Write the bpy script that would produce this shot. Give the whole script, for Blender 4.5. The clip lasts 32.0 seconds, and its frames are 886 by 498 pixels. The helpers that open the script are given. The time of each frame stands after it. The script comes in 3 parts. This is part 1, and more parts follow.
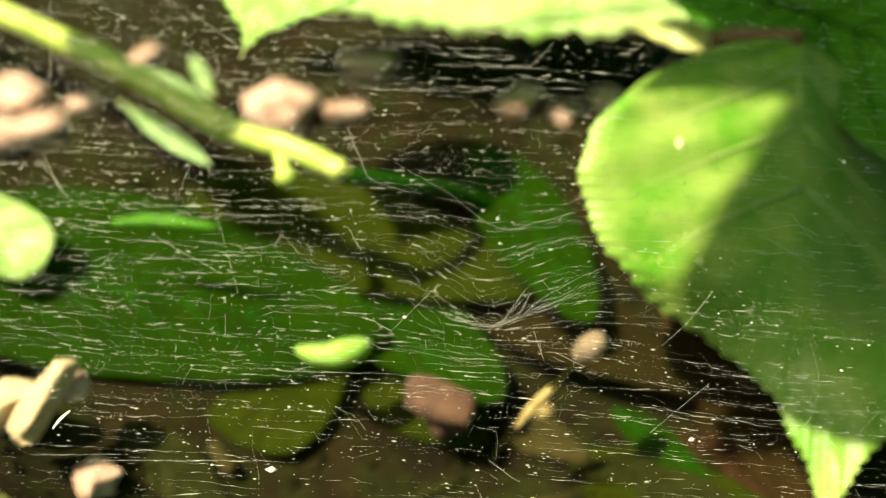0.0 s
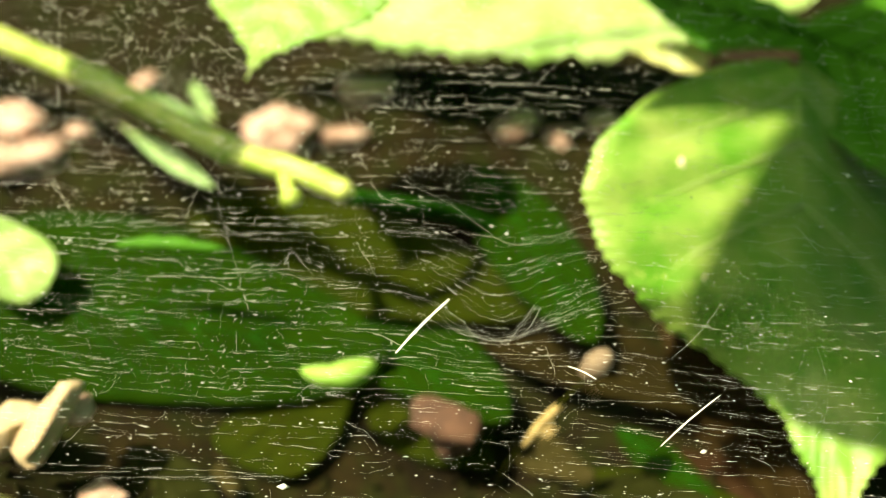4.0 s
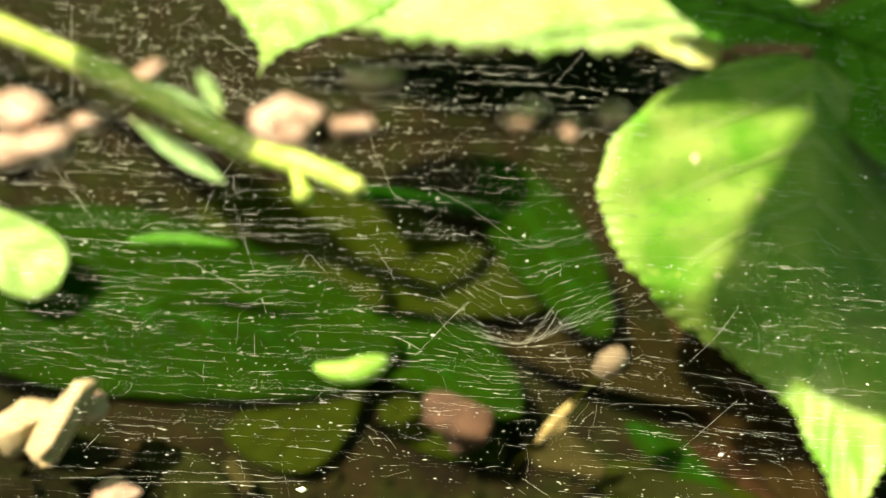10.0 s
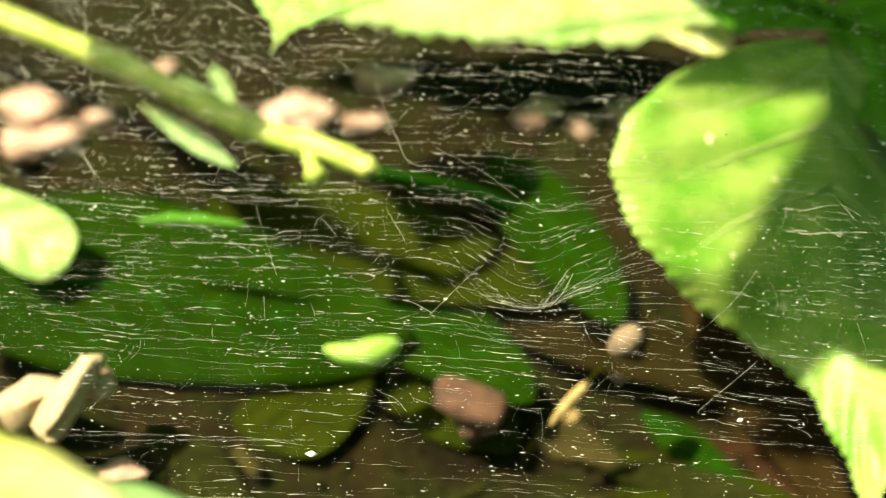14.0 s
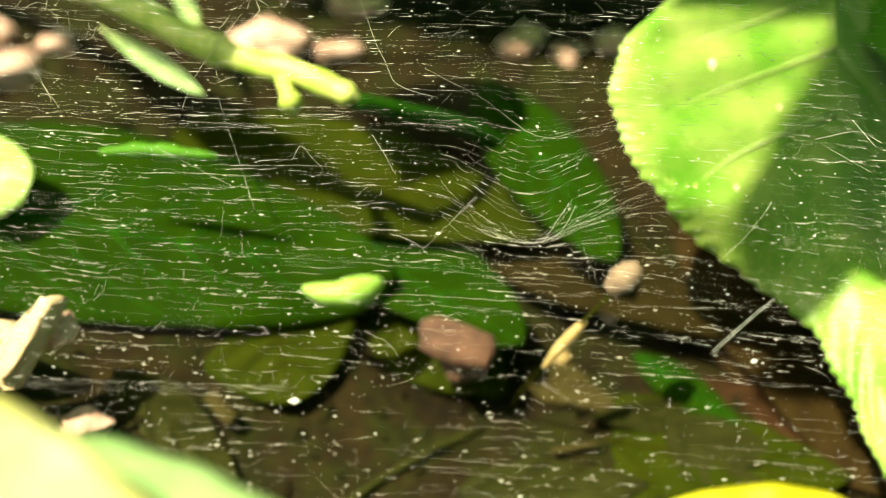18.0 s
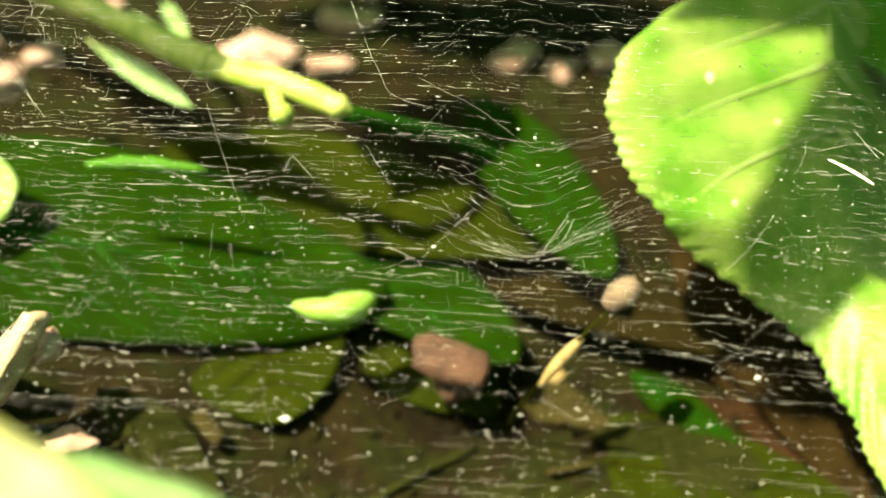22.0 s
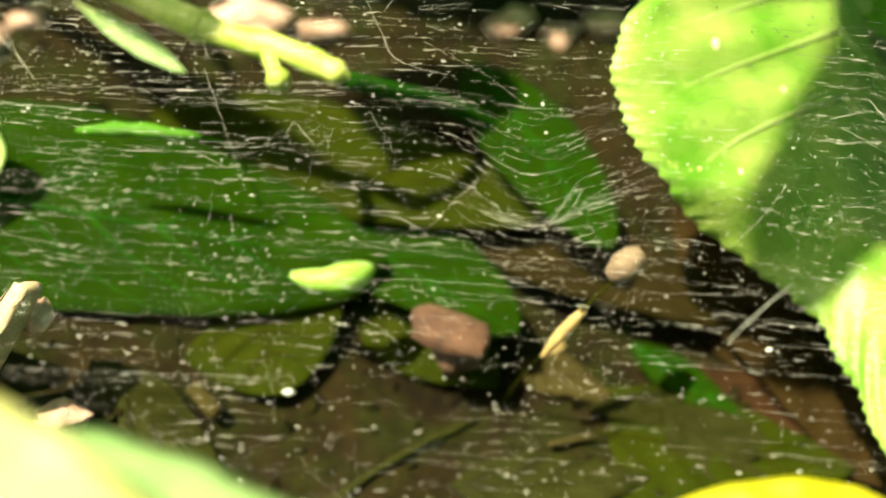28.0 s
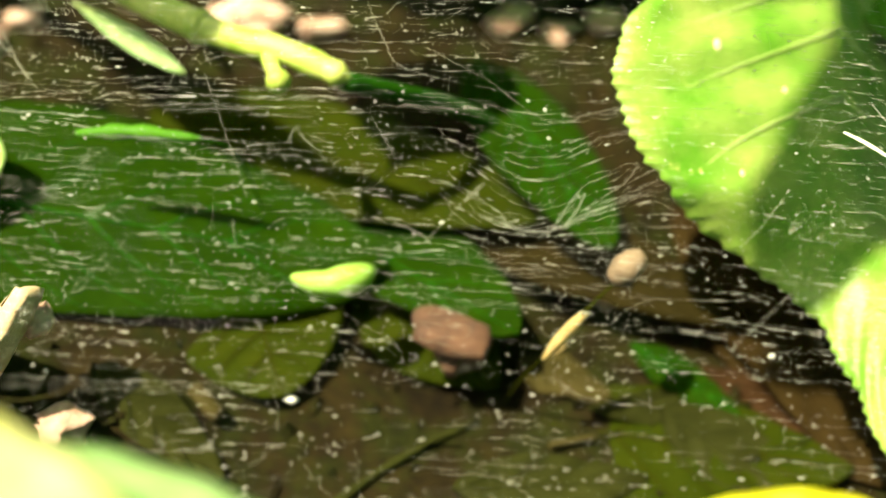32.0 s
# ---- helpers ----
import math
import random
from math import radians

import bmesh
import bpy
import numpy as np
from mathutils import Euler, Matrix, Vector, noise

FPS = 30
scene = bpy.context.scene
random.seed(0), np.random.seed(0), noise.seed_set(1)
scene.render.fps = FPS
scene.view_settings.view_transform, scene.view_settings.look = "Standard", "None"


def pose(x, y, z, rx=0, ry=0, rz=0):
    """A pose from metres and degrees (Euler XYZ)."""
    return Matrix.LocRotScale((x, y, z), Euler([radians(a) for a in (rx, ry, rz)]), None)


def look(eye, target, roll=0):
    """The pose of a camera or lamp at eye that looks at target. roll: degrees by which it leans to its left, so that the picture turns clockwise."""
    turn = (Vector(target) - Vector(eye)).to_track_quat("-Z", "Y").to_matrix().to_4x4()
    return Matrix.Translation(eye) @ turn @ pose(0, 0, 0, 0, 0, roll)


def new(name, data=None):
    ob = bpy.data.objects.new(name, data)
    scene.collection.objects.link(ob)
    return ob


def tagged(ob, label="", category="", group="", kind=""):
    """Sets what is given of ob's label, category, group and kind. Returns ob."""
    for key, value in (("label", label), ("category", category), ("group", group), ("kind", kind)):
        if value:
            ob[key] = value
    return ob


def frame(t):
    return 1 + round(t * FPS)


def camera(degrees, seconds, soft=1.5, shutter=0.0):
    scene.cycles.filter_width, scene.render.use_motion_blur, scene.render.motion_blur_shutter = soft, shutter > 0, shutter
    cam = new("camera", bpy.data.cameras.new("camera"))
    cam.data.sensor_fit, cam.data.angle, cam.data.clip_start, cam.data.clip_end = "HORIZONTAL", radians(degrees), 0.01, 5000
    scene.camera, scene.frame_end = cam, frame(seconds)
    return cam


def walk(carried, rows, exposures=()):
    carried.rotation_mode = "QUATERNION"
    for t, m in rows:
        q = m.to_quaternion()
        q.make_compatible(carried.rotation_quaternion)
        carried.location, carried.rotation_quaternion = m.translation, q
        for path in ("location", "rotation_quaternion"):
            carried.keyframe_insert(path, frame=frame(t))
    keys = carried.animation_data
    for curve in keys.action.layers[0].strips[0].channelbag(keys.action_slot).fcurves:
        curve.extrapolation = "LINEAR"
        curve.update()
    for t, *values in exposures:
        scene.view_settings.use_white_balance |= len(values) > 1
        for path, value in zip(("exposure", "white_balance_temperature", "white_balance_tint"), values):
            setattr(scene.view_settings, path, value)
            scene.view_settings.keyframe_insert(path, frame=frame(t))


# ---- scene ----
cam = camera(45.0, 32.0, soft=1.0)
cam.data.dof.use_dof = True
cam.data.dof.focus_distance = 0.239
cam.data.dof.aperture_fstop = 4.1
cam.data.dof.aperture_blades = 4
cam.data.dof.aperture_rotation = radians(45)
PATH = [
    (0, (0.01660, -0.20555, 0.24949), (0.00247, 0.02991, 0.06413), 1.24),
    (0.5, (0.01854, -0.20675, 0.25066), (0.00252, 0.02882, 0.06560), 0.69),
    (1, (0.02042, -0.20760, 0.24986), (0.00221, 0.02870, 0.06592), 0.32),
    (1.5, (0.01892, -0.20860, 0.24827), (0.00234, 0.02914, 0.06605), 0.59),
    (2, (0.02102, -0.20766, 0.25009), (0.00209, 0.02864, 0.06623), 0.14),
    (2.5, (0.01883, -0.20666, 0.25130), (0.00201, 0.02894, 0.06633), 0.36),
    (3, (0.01697, -0.20638, 0.25199), (0.00154, 0.02920, 0.06688), 0.81),
    (3.5, (0.01464, -0.20916, 0.24850), (0.00103, 0.03023, 0.06819), 0.96),
    (4, (0.01102, -0.20991, 0.24583), (0.00060, 0.03217, 0.06894), 1.37),
    (4.5, (0.00904, -0.21179, 0.24152), (0.00023, 0.03395, 0.06967), 1.54),
    (6.5, (0.00974, -0.20820, 0.24827), (-0.00139, 0.03399, 0.07158), 1.18),
    (7, (0.00729, -0.20817, 0.24630), (-0.00124, 0.03518, 0.07107), 1.57),
    (7.5, (0.00809, -0.20716, 0.24904), (-0.00134, 0.03428, 0.07121), 1.41),
    (8, (0.00948, -0.20753, 0.24842), (-0.00139, 0.03429, 0.07121), 1.30),
    (8.5, (0.00818, -0.20876, 0.24605), (-0.00152, 0.03479, 0.07115), 1.36),
    (9, (0.01050, -0.20788, 0.24946), (-0.00236, 0.03298, 0.07107), 0.83),
    (9.5, (0.00539, -0.20767, 0.25000), (-0.00274, 0.03220, 0.07001), 1.52),
    (10, (0.00481, -0.20555, 0.25107), (-0.00327, 0.03200, 0.06803), 1.72),
    (10.5, (0.00334, -0.20760, 0.24802), (-0.00347, 0.03170, 0.06722), 1.87),
    (11, (0.00396, -0.20759, 0.24761), (-0.00397, 0.03128, 0.06628), 1.69),
    (11.5, (0.00480, -0.20770, 0.24896), (-0.00456, 0.02979, 0.06591), 1.38),
    (12, (0.00606, -0.20825, 0.24767), (-0.00491, 0.02943, 0.06495), 1.47),
    (12.5, (0.00397, -0.21198, 0.23987), (-0.00473, 0.03110, 0.06427), 1.99),
    (13, (0.00713, -0.21475, 0.23794), (-0.00554, 0.02978, 0.06461), 1.16),
    (13.5, (0.00539, -0.21591, 0.23536), (-0.00568, 0.02996, 0.06383), 1.53),
    (15.5, (0.00440, -0.20798, 0.22484), (-0.00888, 0.03659, 0.05161), 1.11),
    (16, (0.00170, -0.20506, 0.22124), (-0.00858, 0.03844, 0.04631), 1.42),
    (16.5, (-0.00296, -0.20171, 0.21950), (-0.00688, 0.03862, 0.03998), 2.45),
    (17, (-0.00309, -0.20171, 0.21862), (-0.00553, 0.03543, 0.03488), 2.55),
    (17.5, (-0.00429, -0.20259, 0.21820), (-0.00325, 0.03431, 0.03414), 3.11),
    (18, (-0.00226, -0.20127, 0.21945), (-0.00206, 0.03545, 0.03515), 2.93),
    (18.5, (-0.00173, -0.20062, 0.22047), (-0.00089, 0.03586, 0.03588), 3.01),
    (19, (-0.00243, -0.20138, 0.21861), (0.00008, 0.03717, 0.03670), 3.39),
    (19.5, (-0.00287, -0.20267, 0.21690), (0.00028, 0.03756, 0.03725), 3.39),
    (20, (-0.00495, -0.20223, 0.21549), (0.00067, 0.03882, 0.03698), 3.61),
    (20.5, (-0.00541, -0.20238, 0.21410), (0.00039, 0.03980, 0.03714), 3.63),
    (21, (-0.00330, -0.20035, 0.21610), (-0.00036, 0.03989, 0.03644), 3.34),
    (21.5, (-0.00392, -0.19948, 0.21437), (-0.00028, 0.04157, 0.03583), 3.51),
    (22, (-0.00380, -0.19798, 0.21420), (-0.00044, 0.04279, 0.03525), 3.45),
    (22.5, (-0.00503, -0.19688, 0.21339), (-0.00009, 0.04395, 0.03458), 3.81),
    (23, (-0.00374, -0.19610, 0.21443), (-0.00064, 0.04383, 0.03436), 3.60),
    (23.5, (-0.00428, -0.19482, 0.21391), (-0.00055, 0.04429, 0.03277), 3.76),
    (24, (-0.00427, -0.19552, 0.21239), (-0.00103, 0.04207, 0.02926), 3.38),
    (24.5, (-0.00283, -0.19507, 0.21155), (-0.00087, 0.03809, 0.02278), 3.22),
    (25, (-0.00461, -0.19520, 0.21145), (-0.00076, 0.03570, 0.01996), 3.41),
    (25.5, (-0.00657, -0.19458, 0.21093), (-0.00020, 0.03907, 0.02287), 3.99),
    (27.5, (-0.00887, -0.19337, 0.21059), (0.00043, 0.04217, 0.02503), 4.42),
    (28, (-0.00887, -0.19374, 0.21069), (0.00036, 0.04187, 0.02521), 4.41),
    (28.5, (-0.00990, -0.19345, 0.20937), (0.00078, 0.04293, 0.02494), 4.61),
    (29, (-0.00809, -0.19361, 0.21043), (0.00014, 0.04240, 0.02541), 4.18),
    (29.5, (-0.01001, -0.19369, 0.21009), (0.00051, 0.04287, 0.02590), 4.48),
    (30, (-0.00896, -0.19364, 0.21105), (0.00000, 0.04266, 0.02645), 4.14),
    (30.5, (-0.00966, -0.19281, 0.21122), (0.00019, 0.04317, 0.02624), 4.24),
    (31, (-0.00823, -0.19247, 0.21158), (-0.00023, 0.04330, 0.02625), 3.94),
    (31.5, (-0.00972, -0.19116, 0.21343), (0.00024, 0.04262, 0.02567), 4.40),
    (32, (-0.01037, -0.19081, 0.21375), (0.00015, 0.04226, 0.02516), 4.52),
]

walk(cam, [(t, look(eye, target, roll)) for t, eye, target, roll in PATH],
     exposures=[(0.0, 1.27, 7000, 10), (12.0, 1.33, 7000, 10), (18.0, 1.55, 7050, 10), (32.0, 1.54, 7050, 10)])

# ---- world and sun ----
SUN = Vector((-0.42, -0.22, 0.88)).normalized()
world = bpy.data.worlds.new("sky")
scene.world = world
world.use_nodes = True
wn = world.node_tree.nodes
sky = wn.new("ShaderNodeTexSky")
sky.sky_type, sky.sun_disc = "NISHITA", False
sky.dust_density, sky.ozone_density, sky.air_density = 4.0, 0.0, 0.8
sky.sun_elevation = math.asin(SUN.z)
sky.sun_rotation = math.atan2(SUN.x, SUN.y)
wn["Background"].inputs["Strength"].default_value = 0.05
world.node_tree.links.new(sky.outputs[0], wn["Background"].inputs["Color"])
sun = new("sun", bpy.data.lights.new("sun", "SUN"))
sun.data.energy, sun.data.angle, sun.data.color = 5.0, radians(0.53), (1.0, 0.93, 0.74)
sun.matrix_world = look(SUN * 3, (0, 0, 0))


# ---- small tools; places are in centimetres and become metres here ----
CM = 0.01


def cm(*p):
    return Vector(p) * CM


def mesh_of(name, verts, faces, material, smooth=True):
    me = bpy.data.meshes.new(name)
    me.from_pydata(verts, [], faces)
    me.materials.append(material)
    if smooth:
        me.polygons.foreach_set("use_smooth", [True] * len(me.polygons))
    me.update()
    return me


def link(name, me, parent=None, label=""):
    ob = new(name, me)
    if parent is not None:
        ob.parent = parent
    if label:
        ob["label"] = label
    return ob


def tube(points, radii, sides=8, cap=True):
    """Vertices and faces of a tapered round tube along points, in centimetres."""
    pts = [Vector(p) for p in points]
    verts, faces = [], []
    for i, p in enumerate(pts):
        d = (pts[min(i + 1, len(pts) - 1)] - pts[max(i - 1, 0)]).normalized()
        a = d.cross(Vector((0.31, 0.17, 0.93))).normalized()
        b = d.cross(a)
        r = radii[i] if isinstance(radii, (list, tuple)) else radii
        for k in range(sides):
            c = 2 * math.pi * k / sides
            verts.append((p + (a * math.cos(c) + b * math.sin(c)) * r) * CM)
    for i in range(len(pts) - 1):
        for k in range(sides):
            k2 = (k + 1) % sides
            faces.append((i * sides + k, i * sides + k2, (i + 1) * sides + k2, (i + 1) * sides + k))
    if cap:
        faces.append(tuple(range(sides))[::-1])
        faces.append(tuple(range((len(pts) - 1) * sides, len(pts) * sides)))
    return verts, faces


def curve_through(points, steps=6):
    """A smooth run of points through the given ones."""
    p = [Vector(q) for q in points]
    p = [2 * p[0] - p[1]] + p + [2 * p[-1] - p[-2]]
    out = []
    for i in range(1, len(p) - 2):
        for k in range(steps):
            t = k / steps
            out.append(0.5 * (2 * p[i] + (p[i + 1] - p[i - 1]) * t + (2 * p[i - 1] - 5 * p[i] + 4 * p[i + 1] - p[i + 2]) * t * t
                              + (3 * p[i] - p[i - 1] - 3 * p[i + 1] + p[i + 2]) * t ** 3))
    out.append(p[-2])
    return out


# ---- materials ----
def nodes_of(name):
    m = bpy.data.materials.new(name)
    m.use_nodes = True
    nt = m.node_tree
    return m, nt, nt.nodes, nt.links, nt.nodes["Principled BSDF"]


def noise_node(nt, scale, detail=4, rough=0.6):
    tc = nt.nodes.new("ShaderNodeTexCoord")
    n = nt.nodes.new("ShaderNodeTexNoise")
    n.inputs["Scale"].default_value, n.inputs["Detail"].default_value, n.inputs["Roughness"].default_value = scale, detail, rough
    nt.links.new(tc.outputs["Object"], n.inputs["Vector"])
    return n


def ramp(nt, source, stops):
    r = nt.nodes.new("ShaderNodeValToRGB")
    e = r.color_ramp.elements
    while len(e) < len(stops):
        e.new(0.5)
    for el, (pos, col) in zip(e, stops):
        el.position, el.color = pos, (*col, 1)
    nt.links.new(source, r.inputs["Fac"])
    return r


def bump(nt, source, bsdf, strength, distance):
    b = nt.nodes.new("ShaderNodeBump")
    b.inputs["Strength"].default_value, b.inputs["Distance"].default_value = strength, distance
    nt.links.new(source, b.inputs["Height"])
    nt.links.new(b.outputs[0], bsdf.inputs["Normal"])


def mixed(nt, a, b, fac, kind="MIX"):
    m = nt.nodes.new("ShaderNodeMix")
    m.data_type, m.blend_type = "RGBA", kind
    if isinstance(fac, float):
        m.inputs["Factor"].default_value = fac
    else:
        nt.links.new(fac, m.inputs["Factor"])
    for s, v in ((6, a), (7, b)):
        if isinstance(v, tuple):
            m.inputs[s].default_value = (*v, 1)
        else:
            nt.links.new(v, m.inputs[s])
    return m.outputs[2]


def leaf_material(name, dark, light, glow, through_light=0.45, rough=0.42, spots=None, gloss=0.3):
    m, nt, nd, lk, bsdf = nodes_of(name)
    big, fine = noise_node(nt, 45, 3), noise_node(nt, 900, 4)
    col = ramp(nt, big.outputs["Fac"], [(0.3, dark), (0.7, light)]).outputs[0]
    grain = ramp(nt, fine.outputs["Fac"], [(0.3, (0.72, 0.78, 0.7)), (0.65, (1, 1, 1))]).outputs[0]
    col = mixed(nt, col, grain, 0.7, "MULTIPLY")
    if spots:
        s = noise_node(nt, 260, 2)
        k = ramp(nt, s.outputs["Fac"], [(0.68, (0, 0, 0)), (0.74, (1, 1, 1))])
        col = mixed(nt, col, spots, k.outputs[0])
    lk.new(col, bsdf.inputs["Base Color"])
    bsdf.inputs["Roughness"].default_value = rough
    bsdf.inputs["Specular IOR Level"].default_value = gloss
    vor = nd.new("ShaderNodeTexVoronoi")
    vor.feature, vor.inputs["Scale"].default_value = "DISTANCE_TO_EDGE", 420
    tc = nd.new("ShaderNodeTexCoord")
    lk.new(tc.outputs["Object"], vor.inputs["Vector"])
    bump(nt, vor.outputs["Distance"], bsdf, 0.35, 0.0006)
    tr = nd.new("ShaderNodeBsdfTranslucent")
    tint = mixed(nt, col, glow, 0.65)
    lk.new(tint, tr.inputs["Color"])
    mix = nd.new("ShaderNodeMixShader")
    mix.inputs[0].default_value = through_light
    lk.new(bsdf.outputs[0], mix.inputs[1])
    lk.new(tr.outputs[0], mix.inputs[2])
    lk.new(mix.outputs[0], nd["Material Output"].inputs["Surface"])
    return m


def plain_material(name, a, b, scale, rough, bump_size=0.0006, metal=0.0):
    m, nt, nd, lk, bsdf = nodes_of(name)
    n, n2 = noise_node(nt, scale, 5), noise_node(nt, scale * 7, 4)
    c = ramp(nt, n.outputs["Fac"], [(0.32, a), (0.68, b)]).outputs[0]
    g = ramp(nt, n2.outputs["Fac"], [(0.3, (0.6, 0.6, 0.6)), (0.7, (1, 1, 1))]).outputs[0]
    lk.new(mixed(nt, c, g, 0.6, "MULTIPLY"), bsdf.inputs["Base Color"])
    bsdf.inputs["Roughness"].default_value, bsdf.inputs["Metallic"].default_value = rough, metal
    bump(nt, n2.outputs["Fac"], bsdf, 0.5, bump_size)
    return m


M_LEAF = leaf_material("leaf_fresh", (0.12, 0.35, 0.02), (0.4, 0.53, 0.11), (0.28, 0.56, 0.02), 0.25, 0.42, spots=(0.5, 0.56, 0.14), gloss=0.35)
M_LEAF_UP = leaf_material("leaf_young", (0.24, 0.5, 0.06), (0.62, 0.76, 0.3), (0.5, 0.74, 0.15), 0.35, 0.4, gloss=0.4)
# far darker than real foliage: the shade is put into the colour
M_LEAF_DARK = leaf_material("leaf_shade_dark", (0.0075, 0.025, 0.0004), (0.0145, 0.038, 0.0006), (0.017, 0.046, 0.001), 0.15, 0.75, gloss=0.02)
# olive hue kept nearly soil-dark, so its shade sits in the colour
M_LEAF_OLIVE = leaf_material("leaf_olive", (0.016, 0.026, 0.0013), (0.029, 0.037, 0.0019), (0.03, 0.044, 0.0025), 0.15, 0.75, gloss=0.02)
M_LEAF_YELLOW = leaf_material("leaf_yellowing", (0.7, 0.69, 0.1), (0.88, 0.88, 0.5), (0.88, 0.85, 0.2), 0.35)
M_LEAF_GOLD = leaf_material("leaf_gold", (0.55, 0.55, 0.012), (0.74, 0.7, 0.04), (0.75, 0.72, 0.02), 0.3, spots=(0.3, 0.2, 0.03))
M_LEAF_PALE = leaf_material("leaf_pale", (0.22, 0.42, 0.12), (0.4, 0.6, 0.24), (0.3, 0.5, 0.12), 0.3)
M_VEIN = leaf_material("leaf_vein", (0.5, 0.64, 0.2), (0.66, 0.78, 0.36), (0.55, 0.75, 0.15), 0.25, gloss=0.15)
M_VEIN_FRESH = leaf_material("leaf_vein_fresh", (0.3, 0.48, 0.08), (0.52, 0.64, 0.22), (0.45, 0.68, 0.08), 0.25, 0.35, gloss=0.7)
# veins and stalks darkened to go with the shade-dark leaves
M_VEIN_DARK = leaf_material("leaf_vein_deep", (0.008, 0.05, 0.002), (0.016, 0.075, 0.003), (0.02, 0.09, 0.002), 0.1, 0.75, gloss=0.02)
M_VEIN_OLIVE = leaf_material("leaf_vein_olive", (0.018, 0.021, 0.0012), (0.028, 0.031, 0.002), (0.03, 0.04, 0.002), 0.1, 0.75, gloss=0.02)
M_STEM = plain_material("green_stem", (0.26, 0.44, 0.03), (0.62, 0.7, 0.16), 120, 0.5)
M_STEM_RED = plain_material("reddish_stalk", (0.12, 0.05, 0.02), (0.22, 0.12, 0.04), 200, 0.55)
M_CHIP = plain_material("wood_chip", (0.34, 0.19, 0.11), (0.78, 0.54, 0.4), 90, 0.8)
M_BARK = plain_material("bark", (0.05, 0.024, 0.01), (0.14, 0.066, 0.03), 150, 0.85)
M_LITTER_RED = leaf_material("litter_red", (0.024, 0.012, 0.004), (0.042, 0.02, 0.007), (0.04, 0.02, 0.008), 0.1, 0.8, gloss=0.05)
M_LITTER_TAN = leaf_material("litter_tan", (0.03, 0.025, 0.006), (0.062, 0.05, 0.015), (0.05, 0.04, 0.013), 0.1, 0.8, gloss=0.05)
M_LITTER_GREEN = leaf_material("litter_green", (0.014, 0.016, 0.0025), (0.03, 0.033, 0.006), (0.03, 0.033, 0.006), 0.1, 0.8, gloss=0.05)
# darker leaf green; the shaded leaves hold part of their shade in it
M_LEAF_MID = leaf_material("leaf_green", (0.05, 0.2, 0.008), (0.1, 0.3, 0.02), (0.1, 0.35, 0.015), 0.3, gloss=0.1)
# lighter than the soil, to lighten the shadowed ground under the toothed leaf
M_SHADE_LIFT = leaf_material("leaf_shade_lift", (0.02, 0.0125, 0.003), (0.036, 0.022, 0.0055), (0.034, 0.022, 0.005), 0.15, 0.8, gloss=0.05)
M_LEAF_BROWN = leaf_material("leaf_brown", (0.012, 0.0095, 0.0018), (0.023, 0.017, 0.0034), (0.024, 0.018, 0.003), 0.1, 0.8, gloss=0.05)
M_HEAD = plain_material("dry_head", (0.13, 0.09, 0.05), (0.25, 0.18, 0.1), 200, 0.8)
# for unseen leaves that block the sun and pass green light down
M_LEAF_SHADE = leaf_material("leaf_shading", (0.015, 0.22, 0.004), (0.03, 0.3, 0.008), (0.02, 0.42, 0.004), 0.55)
M_CHIP_TAN = plain_material("dry_straw", (0.46, 0.33, 0.16), (0.7, 0.54, 0.3), 160, 0.75)
M_STRAW = plain_material("straw", (0.3, 0.21, 0.06), (0.52, 0.39, 0.14), 160, 0.75)
M_SEED = leaf_material("green_pod", (0.25, 0.5, 0.06), (0.36, 0.62, 0.1), (0.4, 0.66, 0.08), 0.2)
M_SILK = plain_material("silk", (0.92, 0.92, 0.72), (0.97, 0.97, 0.8), 800, 0.25, 0.0001)
M_SPOT = plain_material("dry_spot", (0.62, 0.6, 0.22), (0.85, 0.8, 0.45), 300, 0.7, 0.0002)
M_SPECK = plain_material("pale_dust", (0.76, 0.76, 0.6), (0.9, 0.9, 0.78), 700, 0.4, 0.0001)

m, nt, nd, lk, bsdf = nodes_of("soil")
n1, n2, n3 = noise_node(nt, 28, 5), noise_node(nt, 240, 6), noise_node(nt, 70, 3)
# soil tones set near black, so the colour itself carries the shade
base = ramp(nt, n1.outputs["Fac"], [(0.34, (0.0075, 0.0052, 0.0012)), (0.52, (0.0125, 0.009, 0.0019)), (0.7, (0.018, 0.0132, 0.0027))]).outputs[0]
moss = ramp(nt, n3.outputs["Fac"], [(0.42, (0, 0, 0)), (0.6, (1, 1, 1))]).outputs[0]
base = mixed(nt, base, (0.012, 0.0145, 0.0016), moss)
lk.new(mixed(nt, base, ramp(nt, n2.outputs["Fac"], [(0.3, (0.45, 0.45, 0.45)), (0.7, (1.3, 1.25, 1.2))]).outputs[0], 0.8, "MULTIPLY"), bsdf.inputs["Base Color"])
bsdf.inputs["Roughness"].default_value = 0.95
bsdf.inputs["Specular IOR Level"].default_value = 0.1
bump(nt, n2.outputs["Fac"], bsdf, 0.35, 0.0015)
M_SOIL = m


# ---- ground ----
def ground_z(x, y):
    """Height of the soil in centimetres."""
    f = min(max((y - 2.0) / 14.0, 0.0), 1.0)
    bank = -1.5 + 5.1 * f * f * (3 - 2 * f) + 4.6 * math.exp(-((x + 13.5) ** 2 + (y + 3) ** 2) / 26) + 0.05 * max(0.0, min(y, 60.0) - 16.0)
    bank += 2.3 * math.exp(-((x + 6.5) / 6.5) ** 2 - ((y - 3.2) / 3.2) ** 2)
    near = max(0.0, 1.0 - (x * x + y * y) / 8000.0)
